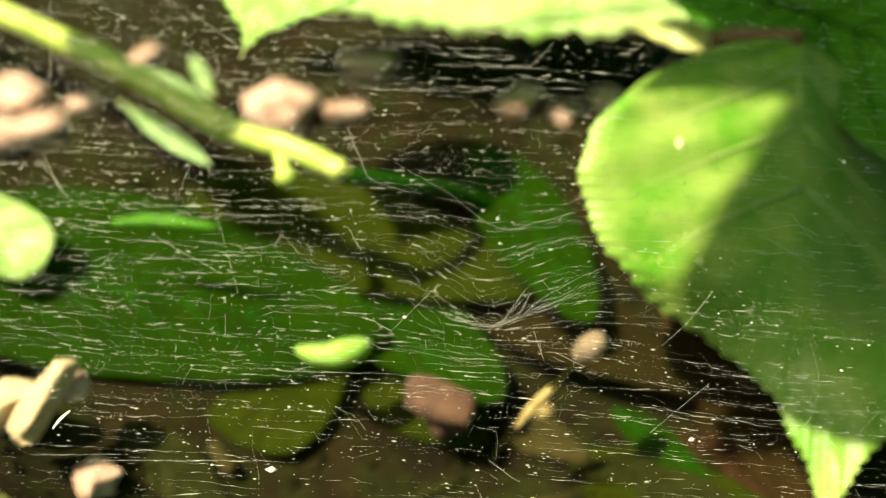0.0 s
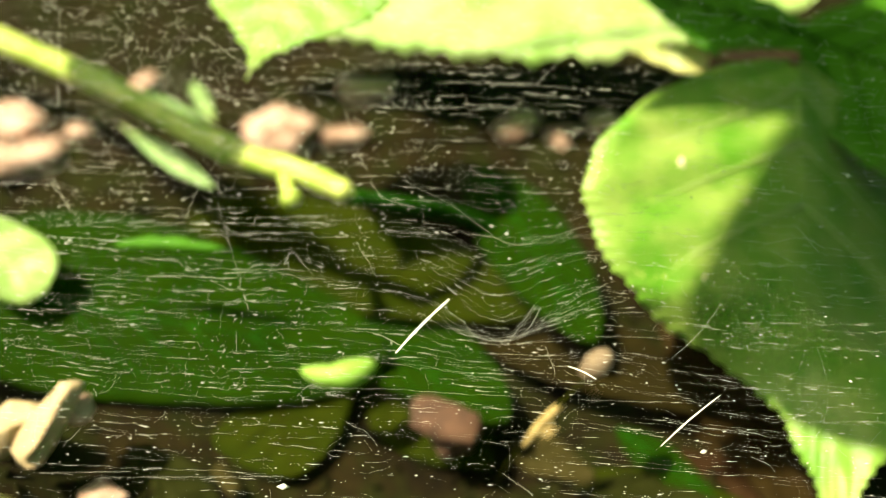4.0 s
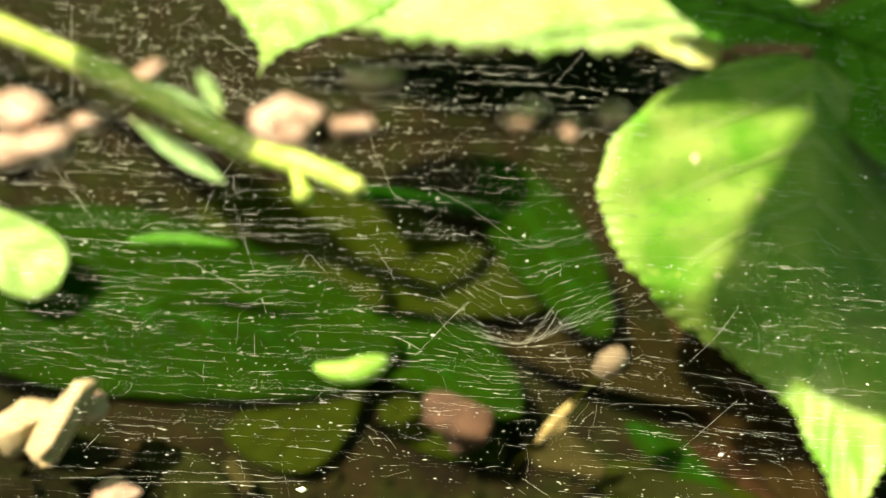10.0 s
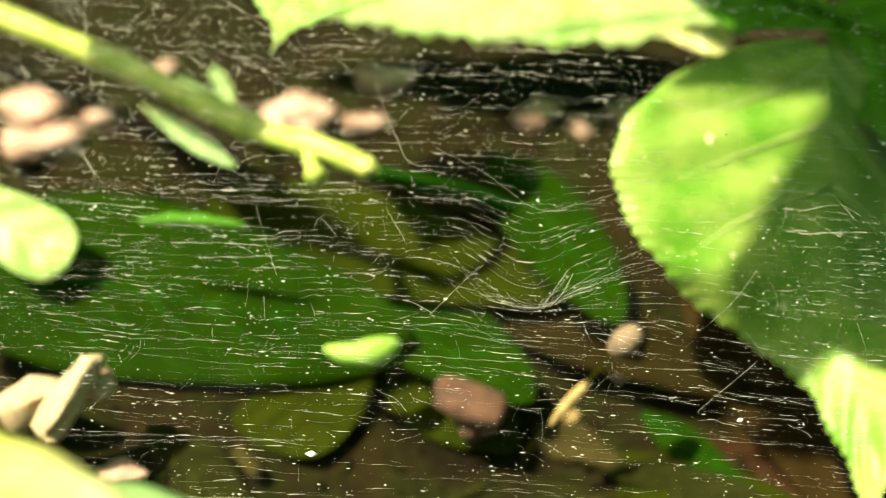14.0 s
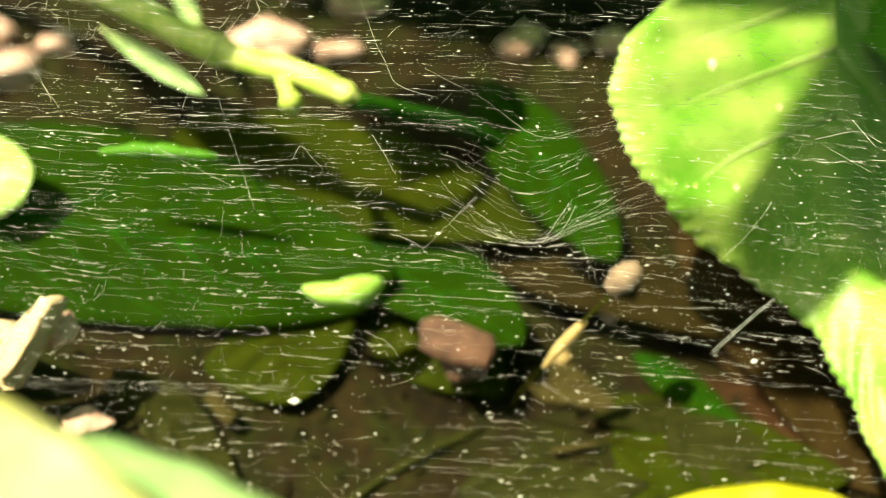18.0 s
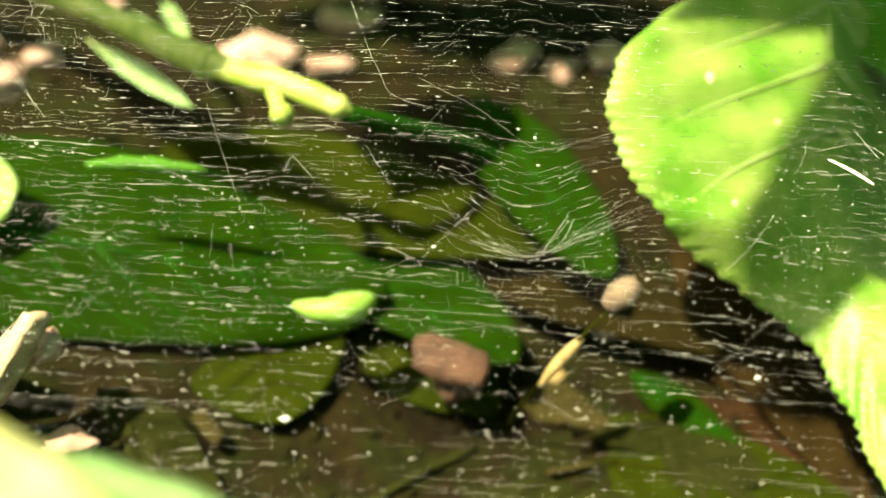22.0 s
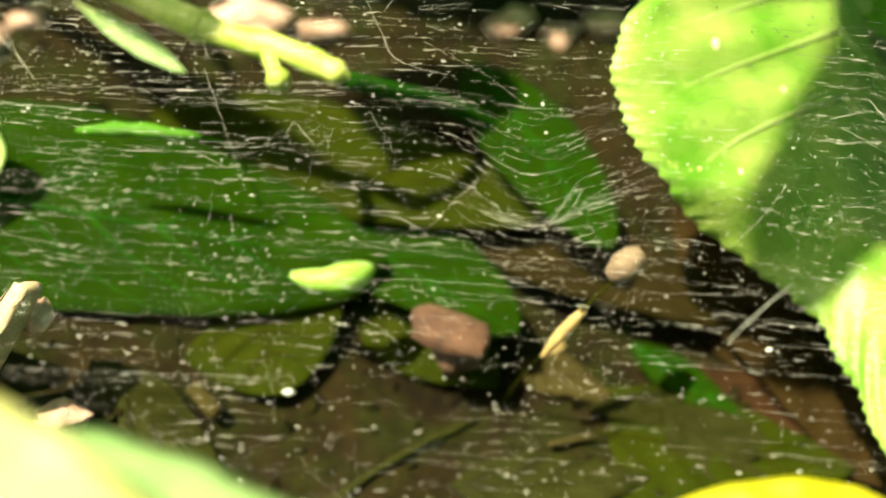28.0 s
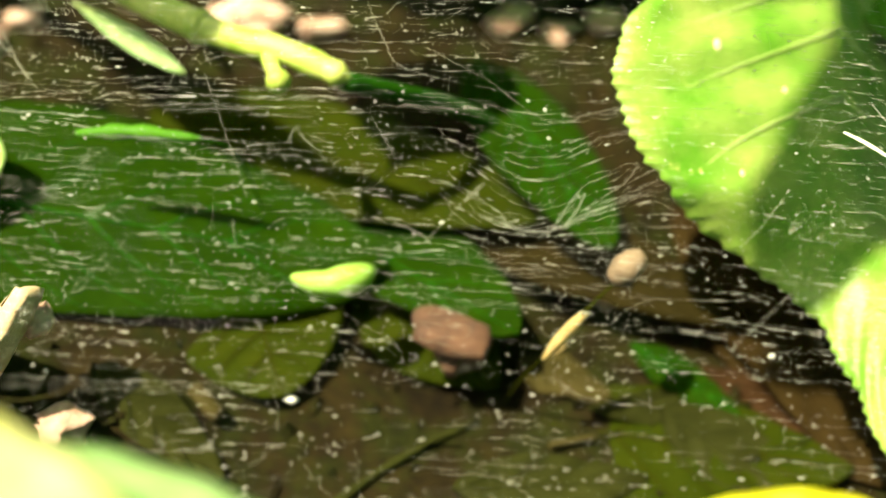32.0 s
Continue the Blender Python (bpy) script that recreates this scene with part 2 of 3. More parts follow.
    lump = noise.noise(Vector((x * 0.22, y * 0.22, 1.7))) * 0.5 + noise.noise(Vector((x * 0.7, y * 0.7, 4.1))) * 0.2
    return bank + lump * near


def spread(n, half, far):
    """Grid lines: even over the near half-width, then ever wider to the horizon."""
    near = list(np.linspace(-half, half, n))
    out = [half * 1.18 ** k for k in range(1, 300) if half * 1.18 ** k < far]
    return [-v for v in out[::-1]] + near + out


def build_ground():
    xs, ys = spread(110, 34, 60000), spread(110, 34, 60000)
    verts = [cm(x, y, ground_z(x, y)) for y in ys for x in xs]
    w = len(xs)
    faces = [(j * w + i, j * w + i + 1, (j + 1) * w + i + 1, (j + 1) * w + i) for j in range(len(ys) - 1) for i in range(w - 1)]
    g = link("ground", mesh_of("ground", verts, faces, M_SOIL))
    tagged(g, "brown garden soil with mossy and bare patches, darkened to stand for shade", "soil", kind="structure")


build_ground()


def build_crumbs():
    rnd = random.Random(5)
    verts, faces = [], []
    for _ in range(1500):
        x, y = rnd.uniform(-24, 24), rnd.uniform(-9, 34)
        r = rnd.uniform(0.06, 0.28) * (1 if rnd.random() < 0.9 else 1.8)
        c = Vector((x, y, ground_z(x, y) + r * 0.25))
        e = Euler((rnd.uniform(0, 6), rnd.uniform(0, 6), rnd.uniform(0, 6))).to_matrix()
        k = len(verts)
        sx, sy, sz = r * rnd.uniform(0.8, 2.2), r, r * rnd.uniform(0.5, 0.9)
        for v in ((1, 0, 0), (-1, 0, 0), (0, 1, 0), (0, -1, 0), (0, 0, 1), (0, 0, -1), (0.6, 0.6, 0.5), (-0.6, 0.5, -0.5)):
            q = Vector((v[0] * sx, v[1] * sy, v[2] * sz)) * rnd.uniform(0.8, 1.15)
            verts.append((c + e @ q) * CM)
        for f in ((0, 2, 4), (2, 1, 4), (1, 3, 4), (3, 0, 4), (2, 0, 5), (1, 2, 5), (3, 1, 5), (0, 3, 5), (0, 6, 2), (1, 7, 3)):
            faces.append(tuple(k + i for i in f))
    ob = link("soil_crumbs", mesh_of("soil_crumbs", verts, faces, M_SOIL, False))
    tagged(ob, "loose crumbs of soil and bark on the ground, darkened with the soil for shade", "soil crumbs", kind="stuff")


build_crumbs()


# ---- leaves ----
def leaf_frame(base, tip, normal):
    y = (Vector(tip) - Vector(base)).normalized()
    z = Vector(normal)
    z = (z - y * z.dot(y)).normalized()
    x = y.cross(z)
    m = Matrix((x, y, z)).transposed().to_4x4()
    m.translation = Vector(base) * CM
    return m


def make_leaf(name, base, tip, normal, left, right, material, vein_material, label, category="leaf", teeth=0, tooth=0.12,
              fullest=0.4, droop=0.0, cup=0.0, quilt=0.06, veins=6, petiole=None, petiole_material=None, bulge=0.8, group="", vein_size=0.05,
              thick=0.03, wave=0.0, sway=0.0, tail=0.0, petiole_size=0.13, spots=(), fold=0.0, vein_lift=0.005,
              twist=0.0, twist_from=0.6, curl=0.0, midrib_material=None, midrib_lift=None, profile=(), veins_to=1.0):
    """A leaf as a thing: blade, midrib and side veins, from its base to its tip, both in centimetres, with half-widths left and right."""
    L = (Vector(tip) - Vector(base)).length
    root = new(name)
    root.matrix_world = leaf_frame(base, tip, normal)
    power = math.log(0.5) / math.log(fullest)
    ny, nx = (max(24, teeth * 4) if teeth else 36), 9
    seed = noise.random()

    def half(s, side):
        if profile and side > 0 and s > profile[0][0]:
            return float(np.interp(s, [p[0] for p in profile], [p[1] for p in profile]))
        if tail:
            s = min(max(s, 0.0), 1.0)
            k = math.sin(math.pi / 2 * s / fullest) ** 0.6 if s < fullest else math.cos(math.pi / 2 * (s - fullest) / (1 - fullest)) ** tail
            return max((right if side > 0 else left) * k, 0.02)
        w = (right if side > 0 else left) * max(0.0, math.sin(math.pi * min(max(s, 0.0), 1.0) ** power)) ** bulge
        return max(w, 0.02)

    def surface(s, u):
        w = half(s, 1 if u > 0 else -1)
        x = u * w
        z = -droop * L * s * s + curl * L * (s * s - s) + cup * abs(x) + wave * math.sin(s * 9 + u * 2) * abs(u)
        f = min(max((s - twist_from) / 0.2, 0.0), 1.0)
        z -= twist * (x - 0.3) * f * f * (3 - 2 * f)
        z -= abs(fold) * max(0.0, -x if fold > 0 else x)
        z += quilt * math.sin((s * 1.25 - abs(u) * 0.22) * math.pi * 2 * veins) * min(1, abs(u) * 3) * (1 - 0.4 * abs(u))
        return Vector((x + sway * math.sin(s * math.pi), s * L, z))

    us = [-1 + 2 * i / (2 * nx) for i in range(2 * nx + 1)]
    verts, faces = [], []
    cols = len(us)
    for level in (0, 1):
        for j in range(ny + 1):
            s = j / ny
            for i, u in enumerate(us):
                p = surface(s, u)
                if teeth and i in (0, cols - 1):
                    saw = (s * teeth) % 1.0
                    fade = min(1.0, s * 12, (1 - s) * 9)
                    p.x += (1 if u > 0 else -1) * tooth * (0.25 - saw + 0.4 * math.sin(s * 57)) * fade
                    p.y += tooth * 0.8 * (1 - saw) * fade
                p.z -= level * thick
                verts.append(p * CM)
    top = (ny + 1) * cols
    for j in range(ny):
        for i in range(cols - 1):
            a = j * cols + i
            faces.append((a, a + 1, a + cols + 1, a + cols))
            faces.append((top + a, top + a + cols, top + a + cols + 1, top + a + 1))
        for i in (0, cols - 1):
            a = j * cols + i
            f = (a, a + cols, top + a + cols, top + a)
            faces.append(f if i == 0 else f[::-1])
    for j in (0, ny):
        for i in range(cols - 1):
            a = j * cols + i
            f = (a, top + a, top + a + 1, a + 1)
            faces.append(f if j == 0 else f[::-1])
    link("blade", mesh_of("blade", verts, faces, material), root)
    mid = [surface(k / 20, 0.0) + Vector((0, 0, vein_lift * 1.6 + 0.005 if midrib_lift is None else midrib_lift)) for k in range(21)]
    link("midrib", mesh_of("midrib", *tube(mid, [vein_size * 1.7 * (1 - 0.8 * k / 20) for k in range(21)], 6), midrib_material or vein_material), root)
    for k in range(veins):
        s0 = 0.05 + 0.8 * k / veins
        if s0 > veins_to:
            break
        for side in (-1, 1):
            run = []
            for q in range(9):
                f = q / 8
                run.append(surface(min(0.99, s0 + 0.2 * f + 0.06 * f * f), side * 0.97 * f) + Vector((0, 0, vein_lift)))
            link("vein", mesh_of("vein", *tube(run, [vein_size * (1 - 0.75 * q / 8) for q in range(9)], 5), vein_material), root)
    for s0, u0, r0 in spots:
        c = surface(s0, u0)
        ring = [(c + Vector((r0 * math.cos(k), r0 * 1.3 * math.sin(k), 0.03))) * CM for k in np.linspace(0, 2 * math.pi, 10)[:-1]]
        low = [v + Vector((v.x - c.x * CM, v.y - c.y * CM, 0)) * 0.35 - Vector((0, 0, 0.0004)) for v in ring]
        link("leaf_spot", mesh_of("leaf_spot", [(c + Vector((0, 0, 0.035))) * CM] + ring + low,
             [(0, 1 + k, 1 + (k + 1) % 9) for k in range(9)] + [(1 + k, 10 + k, 10 + (k + 1) % 9, 1 + (k + 1) % 9) for k in range(9)], M_SPOT), root, "pale dry spot on the blade")
    if petiole:
        inv = root.matrix_world.inverted()
        pts = [inv @ (Vector(p) * CM) / CM for p in petiole]
        link("petiole", mesh_of("petiole", *tube(curve_through(pts), petiole_size, 7), petiole_material or M_STEM), root)
    tagged(root, label, category, group)
    return root


# the big toothed leaf at the side of the web
make_leaf("toothed_leaf", (10.8, 10.2, 9.8), (11.2, -1.6, 0.7), (0.35, -0.62, 0.7), 8.5, 7.45, M_LEAF, M_VEIN_FRESH,
          "large fresh green toothed leaf hanging half in sun", teeth=46, tooth=0.14, fullest=0.36, tail=2.2, droop=-0.02, veins=6,
          petiole=[(10.8, 10.2, 9.85), (9.7, 10.4, 9.75), (8.7, 10.7, 9.55), (8.2, 10.9, 9.4)], petiole_material=M_STEM_RED, petiole_size=0.26, quilt=0.1, vein_size=0.12, fold=0.32, vein_lift=-0.045, twist=0.9, twist_from=0.52, curl=0.08, profile=((0.36, 7.45), (0.44, 7.1), (0.5, 6.6), (0.56, 5.3), (0.62, 3.0), (0.68, 1.5), (0.74, 1.0), (0.8, 0.7), (0.86, 0.5), (0.92, 0.3), (1.0, 0.05)), midrib_lift=-0.13, veins_to=0.33, midrib_material=M_LEAF,
          spots=((0.27, 0.6, 0.1), (0.5, 0.55, 0.06), (0.33, 0.28, 0.06), (0.58, 0.4, 0.05)))
# the bright leaf over the far side
make_leaf("young_leaf", (-4.1, 11.3, 13.8), (-5.75, 5.9, 10.5), (-0.1, -0.5, 0.86), 3.1, 3.1, M_LEAF, M_VEIN,
          "bright green leaf with a drawn-out tip above the web", teeth=20, tooth=0.12, quilt=0.03, vein_size=0.03, fullest=0.45, tail=2.3, veins=6)
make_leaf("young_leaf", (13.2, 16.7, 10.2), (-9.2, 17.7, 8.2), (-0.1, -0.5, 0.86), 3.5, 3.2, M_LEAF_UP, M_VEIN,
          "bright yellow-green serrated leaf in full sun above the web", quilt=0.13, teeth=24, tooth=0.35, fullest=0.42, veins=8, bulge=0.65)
# two leaves coloured darker than the sunlit ones to deepen their shade
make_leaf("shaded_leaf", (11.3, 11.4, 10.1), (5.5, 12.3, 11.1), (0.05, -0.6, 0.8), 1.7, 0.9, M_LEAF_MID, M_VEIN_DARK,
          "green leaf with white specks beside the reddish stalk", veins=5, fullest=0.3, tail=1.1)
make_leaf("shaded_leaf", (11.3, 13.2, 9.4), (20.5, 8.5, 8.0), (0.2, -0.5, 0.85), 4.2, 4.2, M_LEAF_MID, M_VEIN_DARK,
          "green leaf behind the toothed leaf, shade put into its dark colour", veins=6, fullest=0.45, teeth=28)
make_leaf("small_leaf_tip", (5.4, 12.0, 9.2), (8.37, 11.63, 8.99), (0, -0.5, 0.86), 0.6, 0.62, M_LEAF_YELLOW, M_VEIN,
          "small yellow-green leaf tip in the sun", veins=3, fullest=0.75, bulge=0.45)
# the lit leaf at the far edge of the sheet
make_leaf("curled_leaf", (-17.0, 5.2, 7.0), (-11.75, 3.5, 4.5), (0.0, -0.53, 0.85), 1.2, 1.05, M_LEAF_UP, M_VEIN,
          "curled bright green leaf end in full sun", veins=4, fullest=0.78, bulge=0.4, wave=0.12)
# near leaves
make_leaf("near_leaf", (-9.5, -9.7, 9.6), (0.9, -14.1, 10.6), (0.25, 0.15, 0.95), 2.4, 2.0, M_LEAF_PALE, M_VEIN,
          "pale green leaf below the yellow-green one", veins=6, fullest=0.42)
make_leaf("near_leaf", (-10.7, -10.0, 11.5), (-1.1, -16.05, 12.2), (0.25, 0.15, 0.95), 2.6, 2.0, M_LEAF_YELLOW, M_VEIN,
          "pale yellow-green leaf in full sun in front of the web", veins=6, fullest=0.42)
make_leaf("yellow_leaf", (10.0, -9.7, 6.4), (3.5, -8.3, 7.0), (0, -0.3, 0.95), 1.5, 1.4, M_LEAF_GOLD, M_LEAF_GOLD,
          "yellow leaf with a brown nick at its edge", veins=5, fullest=0.45, wave=0.22, bulge=0.5)
# broad leaves under the web; shade is put into their dark colour
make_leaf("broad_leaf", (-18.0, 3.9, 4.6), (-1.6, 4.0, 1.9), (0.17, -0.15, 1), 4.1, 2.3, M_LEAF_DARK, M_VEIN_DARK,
          "broad green leaf lying under the web, darkened to stand for shade", veins=7, fullest=0.48, wave=0.2, bulge=0.55, fold=-0.6,
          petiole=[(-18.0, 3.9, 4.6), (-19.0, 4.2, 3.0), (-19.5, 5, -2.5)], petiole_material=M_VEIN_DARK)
# this leaf's dark petiole stands for the stem's far stretch in shade
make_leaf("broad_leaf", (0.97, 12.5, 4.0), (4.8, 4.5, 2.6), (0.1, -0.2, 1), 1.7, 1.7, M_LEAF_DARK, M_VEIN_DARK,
          "green leaf under the funnel, darkened for shade, its petiole the stem's shaded stretch", veins=6, fullest=0.45, bulge=0.6,
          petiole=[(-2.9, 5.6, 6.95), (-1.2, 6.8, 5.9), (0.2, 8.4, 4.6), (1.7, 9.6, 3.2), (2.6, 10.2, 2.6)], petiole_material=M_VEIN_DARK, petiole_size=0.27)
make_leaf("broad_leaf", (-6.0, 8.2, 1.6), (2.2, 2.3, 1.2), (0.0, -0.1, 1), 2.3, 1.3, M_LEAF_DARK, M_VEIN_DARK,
          "green leaf under the pod, darkened to stand for shade", veins=5, fullest=0.55, bulge=0.6)
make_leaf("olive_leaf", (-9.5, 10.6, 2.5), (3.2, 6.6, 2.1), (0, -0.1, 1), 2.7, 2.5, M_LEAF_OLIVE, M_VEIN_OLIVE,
          "olive leaf lying over a green one, darkened to stand for shade", veins=5, bulge=0.6)
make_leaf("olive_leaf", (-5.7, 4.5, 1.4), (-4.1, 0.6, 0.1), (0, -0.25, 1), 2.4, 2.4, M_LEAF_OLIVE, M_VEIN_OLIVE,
          "olive leaf lying on the soil, darkened to stand for shade", veins=5, bulge=0.6)
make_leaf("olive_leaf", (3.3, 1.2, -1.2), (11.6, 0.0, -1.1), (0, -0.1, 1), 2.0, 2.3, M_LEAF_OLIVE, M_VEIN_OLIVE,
          "olive leaf lying on the soil, darkened to stand for shade", veins=5)
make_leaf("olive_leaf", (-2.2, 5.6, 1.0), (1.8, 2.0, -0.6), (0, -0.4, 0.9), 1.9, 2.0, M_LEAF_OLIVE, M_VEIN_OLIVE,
          "olive brown leaf under the funnel, darkened to stand for shade", veins=5)
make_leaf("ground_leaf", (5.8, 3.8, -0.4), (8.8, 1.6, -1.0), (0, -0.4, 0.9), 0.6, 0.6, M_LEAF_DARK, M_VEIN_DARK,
          "narrow green leaf on the soil, darkened to stand for shade", veins=5)
# added to cover the black shadow gap below the funnel with brown
make_leaf("brown_cover_leaf", (0.1, 7.8, 1.3), (9.1, 4.2, 0.5), (0.05, -0.2, 1), 1.9, 1.5, M_LEAF_BROWN, M_LEAF_BROWN,
          "added dull brown leaf covering the black shadow below the funnel", veins=5, fullest=0.45, wave=0.12, bulge=0.6)
# pale leaflets on the stem
for b, t, w in (((-12.0, 12.0, 6.9), (-8.3, 10.7, 6.0), 0.38), ((-10.9, 9.2, 6.9), (-7.4, 7.1, 6.0), 0.34), ((-8.5, 11.6, 5.8), (-9.9, 14.2, 6.0), 0.28)):
    make_leaf("leaflet", b, t, (0, -0.5, 0.86), w, w, M_LEAF_PALE, M_VEIN, "narrow pale green leaflet on the stem", veins=3, fullest=0.55, group="leaflets on the stem", vein_size=0.03)


# ---- stem ----
def build_stem():
    root = new("plant_stem")
    # stops where shade begins; the dark petiole above carries the stem on
    pts = curve_through([(-22, 17.2, 7.4), (-17.9, 14.8, 7.4), (-12.3, 11.4, 7.3), (-6.8, 7.2, 7.4), (-4.6, 6.2, 7.4), (-3.3, 5.65, 7.2), (-2.7, 5.5, 7.05)], 8)
    n = len(pts)
    radii = [(0.44 - 0.1 * k / n + 0.03 * math.sin(k * 0.9)) * min(1, max(0.06, (n - 1 - k) / 6)) ** 0.5 for k in range(n)]
    link("stalk", mesh_of("stalk", *tube(pts, radii, 12), M_STEM), root)
    link("bud", mesh_of("bud", *tube(curve_through([(-4.9, 6.0, 7.3), (-4.6, 5.2, 7.2), (-4.42, 4.72, 7.2)], 4), [0.22, 0.22, 0.21, 0.21, 0.24, 0.3, 0.34, 0.3, 0.12], 10), M_STEM), root, "round pale bud on a short stalk")
    for p in ((-12.2, 11.4, 7.3), (-6.9, 7.25, 7.4)):
        ring = [Vector(p) + (Vector((0.8, -0.62, 0)).normalized() * d) for d in (-0.25, 0, 0.25)]
        link("node", mesh_of("node", *tube(ring, [0.42, 0.5, 0.42], 12), M_STEM), root)
    tagged(root, "smooth yellow-green plant stem crossing behind the web", "stem")


build_stem()


def build_twig():
    root = new("green_twig")
    pts = curve_through([(-9.6, 4.0, 5.9), (-8.2, 4.05, 6.0), (-6.4, 3.9, 6.0)], 6)
    link("shoot", mesh_of("shoot", *tube(pts, [0.05 + 0.15 * math.sin(math.pi * (k + 0.5) / len(pts)) * (1 + 0.25 * math.sin(k * 1.9)) for k in range(len(pts))], 9), M_LEAF_MID), root)
    link("stalk", mesh_of("stalk", *tube(curve_through([(-6.5, 3.9, 6.0), (-5.6, 4.6, 5.0), (-5.0, 6.0, 1.0), (-4.8, 7.0, -2.6)], 4), 0.035, 6), M_VEIN_DARK), root)
    tagged(root, "short green shoot lying level in the sun", "shoot")


build_twig()


def build_pod():
    root = new("green_pod")
    n = 18
    pts = [(-3.94 + 2.1 * k / n, 2.02 + 0.3 * k / n - 0.34 * math.sin(math.pi * k / n) + 0.16 * (k / n) ** 2, 3.12) for k in range(n + 1)]
    radii = [0.05 + (0.24 + 0.24 * k / n - 0.06 * math.exp(-((k / n - 0.42) / 0.12) ** 2)) * math.sin(math.pi * min(1, (k + 0.3) / (n + 0.5))) ** 0.6 for k in range(n + 1)]
    link("body", mesh_of("body", *tube(pts, radii, 12), M_SEED), root)
    tagged(root, "small bean-shaped light green pod on a broad leaf", "pod")


build_pod()


# ---- wood chips and dry bits on the soil ----
def make_chip(place, size, turn, material, label, seed, name="wood_chip", worn=0.35):
    rnd = random.Random(seed)
    bm = bmesh.new()
    bmesh.ops.create_cube(bm, size=1.0)
    bmesh.ops.subdivide_edges(bm, edges=bm.edges[:], cuts=3, use_grid_fill=True)
    for v in bm.verts:
        p = v.co.copy()
        p = p.lerp(p.normalized() * 0.55, worn)
        v.co = Vector((p.x * size[0], p.y * size[1] * (1 - 0.2 * p.x), p.z * size[2])) * CM
        v.co += Vector(noise.noise_vector(p * 2.2 + Vector((seed, 0, 0)))) * CM * min(size) * 0.36
    for f in bm.faces:
        f.smooth = True
    me = bpy.data.meshes.new(name)
    bm.to_mesh(me)
    bm.free()
    me.materials.append(material)
    ob = link(name, me)
    x, y, z = place
    ob.matrix_world = pose(x * CM, y * CM, z * CM, *turn)
    tagged(ob, label, "wood chip", "chips on the soil")
    return ob


CHIPS = [((-16.2, 12.7), (2.8, 1.6, 0.8), 30), ((-17.2, 14.4), (2.4, 1.5, 0.7), -20), ((-6.83, 14.6), (2.1, 2.3, 1.4), 70), ((-4.3, 14.8), (1.7, 0.8, 0.5), 25),
         ((2.3, 16.1), (1.9, 1.1, 0.6), 60), ((5.8, 16.4), (1.3, 1.2, 0.6), 10), ((4.2, 15.6), (1.3, 0.9, 0.5), 40), ((-3.9, 18.0), (2.2, 1.2, 0.6), 5),
         ((-14.4, 14.2), (1.2, 0.8, 0.5), 0), ((-9.2, -1.5), (1.1, 0.9, 0.8), 45), ((5.3, 5.8), (0.6, 0.5, 0.4), 20),
         ((-13.0, 17.5), (1.4, 0.8, 0.5), 70), ((9.2, 19.0), (1.6, 0.9, 0.5), 15)]
for i, ((x, y), s, a) in enumerate(CHIPS):
    make_chip((x, y, ground_z(x, y) + s[2] * 0.3), s, (6 * math.sin(i), 8 * math.cos(i * 2), a), M_CHIP, "pinkish tan wood chip lying on dark soil", i)
make_chip((0.35, 1.85, 1.6), (2.2, 1.2, 0.7), (8, 10, -15), M_BARK, "reddish brown lump of bark against a leaf", 41, "bark_lump", 0.55)
make_chip((0.5, 1.8, 0.7), (1.0, 0.9, 0.7), (12, 5, 30), M_BARK, "dark reddish scrap of bark below the larger lump", 43, "bark_scrap", 0.6)
make_chip((-10.3, -1.05, 3.6), (2.5, 0.8, 0.7), (0, -40, 52), M_CHIP_TAN, "split piece of tan wood in the sun", 32, worn=0.6)
make_chip((-11.6, -0.7, 2.9), (1.7, 1.3, 1.2), (0, -30, 20), M_CHIP_TAN, "pale blunt wood chip in the sun", 33, worn=0.85)
make_chip((-9.9, -0.1, 3.2), (0.9, 0.6, 0.6), (0, -20, 50), M_CHIP, "small pinkish wood chip beside the tan piece", 34, worn=0.7)
make_chip((3.5, 3.8, -0.9), (0.9, 0.24, 0.2), (10, -20, 38), M_STRAW, "straw-yellow sliver of dry stalk", 35, "dry_sliver")
make_chip((3.8, 0.35, ground_z(3.8, 0.35) + 0.3), (1.4, 0.15, 0.13), (4, -4, 14), M_LITTER_TAN, "pale sliver of dry stalk on the soil", 37, "dry_sliver")
make_chip((-6.1, 0.3, ground_z(-6.1, 0.3) + 0.3), (1.2, 0.36, 0.3), (4, 6, -47), M_LITTER_TAN, "greyish brown scrap of bark", 38, "bark_scrap")


def build_dry_stalk():
    """A dead flower stalk with a round head, standing out of the soil."""
    root = new("dry_stalk")
    run = curve_through([(2.0, 2.0, ground_z(2.0, 2.0) - 0.1), (2.2, 1.2, 0.4), (2.7, 0.4, 2.4), (3.3, 0.62, 3.3), (4.45, 1.24, 4.5)], 5)
    link("stalk", mesh_of("stalk", *tube(run, [0.045 + 0.012 * math.sin(k * 1.3) for k in range(len(run))], 7), M_VEIN_OLIVE), root)
    husk = curve_through([(2.6, 0.3, 2.25), (2.9, 0.42, 2.75), (3.3, 0.62, 3.25), (3.6, 0.8, 3.55)], 4)
    link("husk", mesh_of("husk", *tube(husk, [0.05 + 0.11 * math.sin(math.pi * (k + 0.6) / (len(husk) + 0.4)) for k in range(len(husk))], 8), M_STRAW), root, "straw-yellow husk round the stalk")
    head = [Vector((4.1, 1.1, 4.3)).lerp(Vector((4.85, 1.45, 4.95)), k / 8) for k in range(9)]
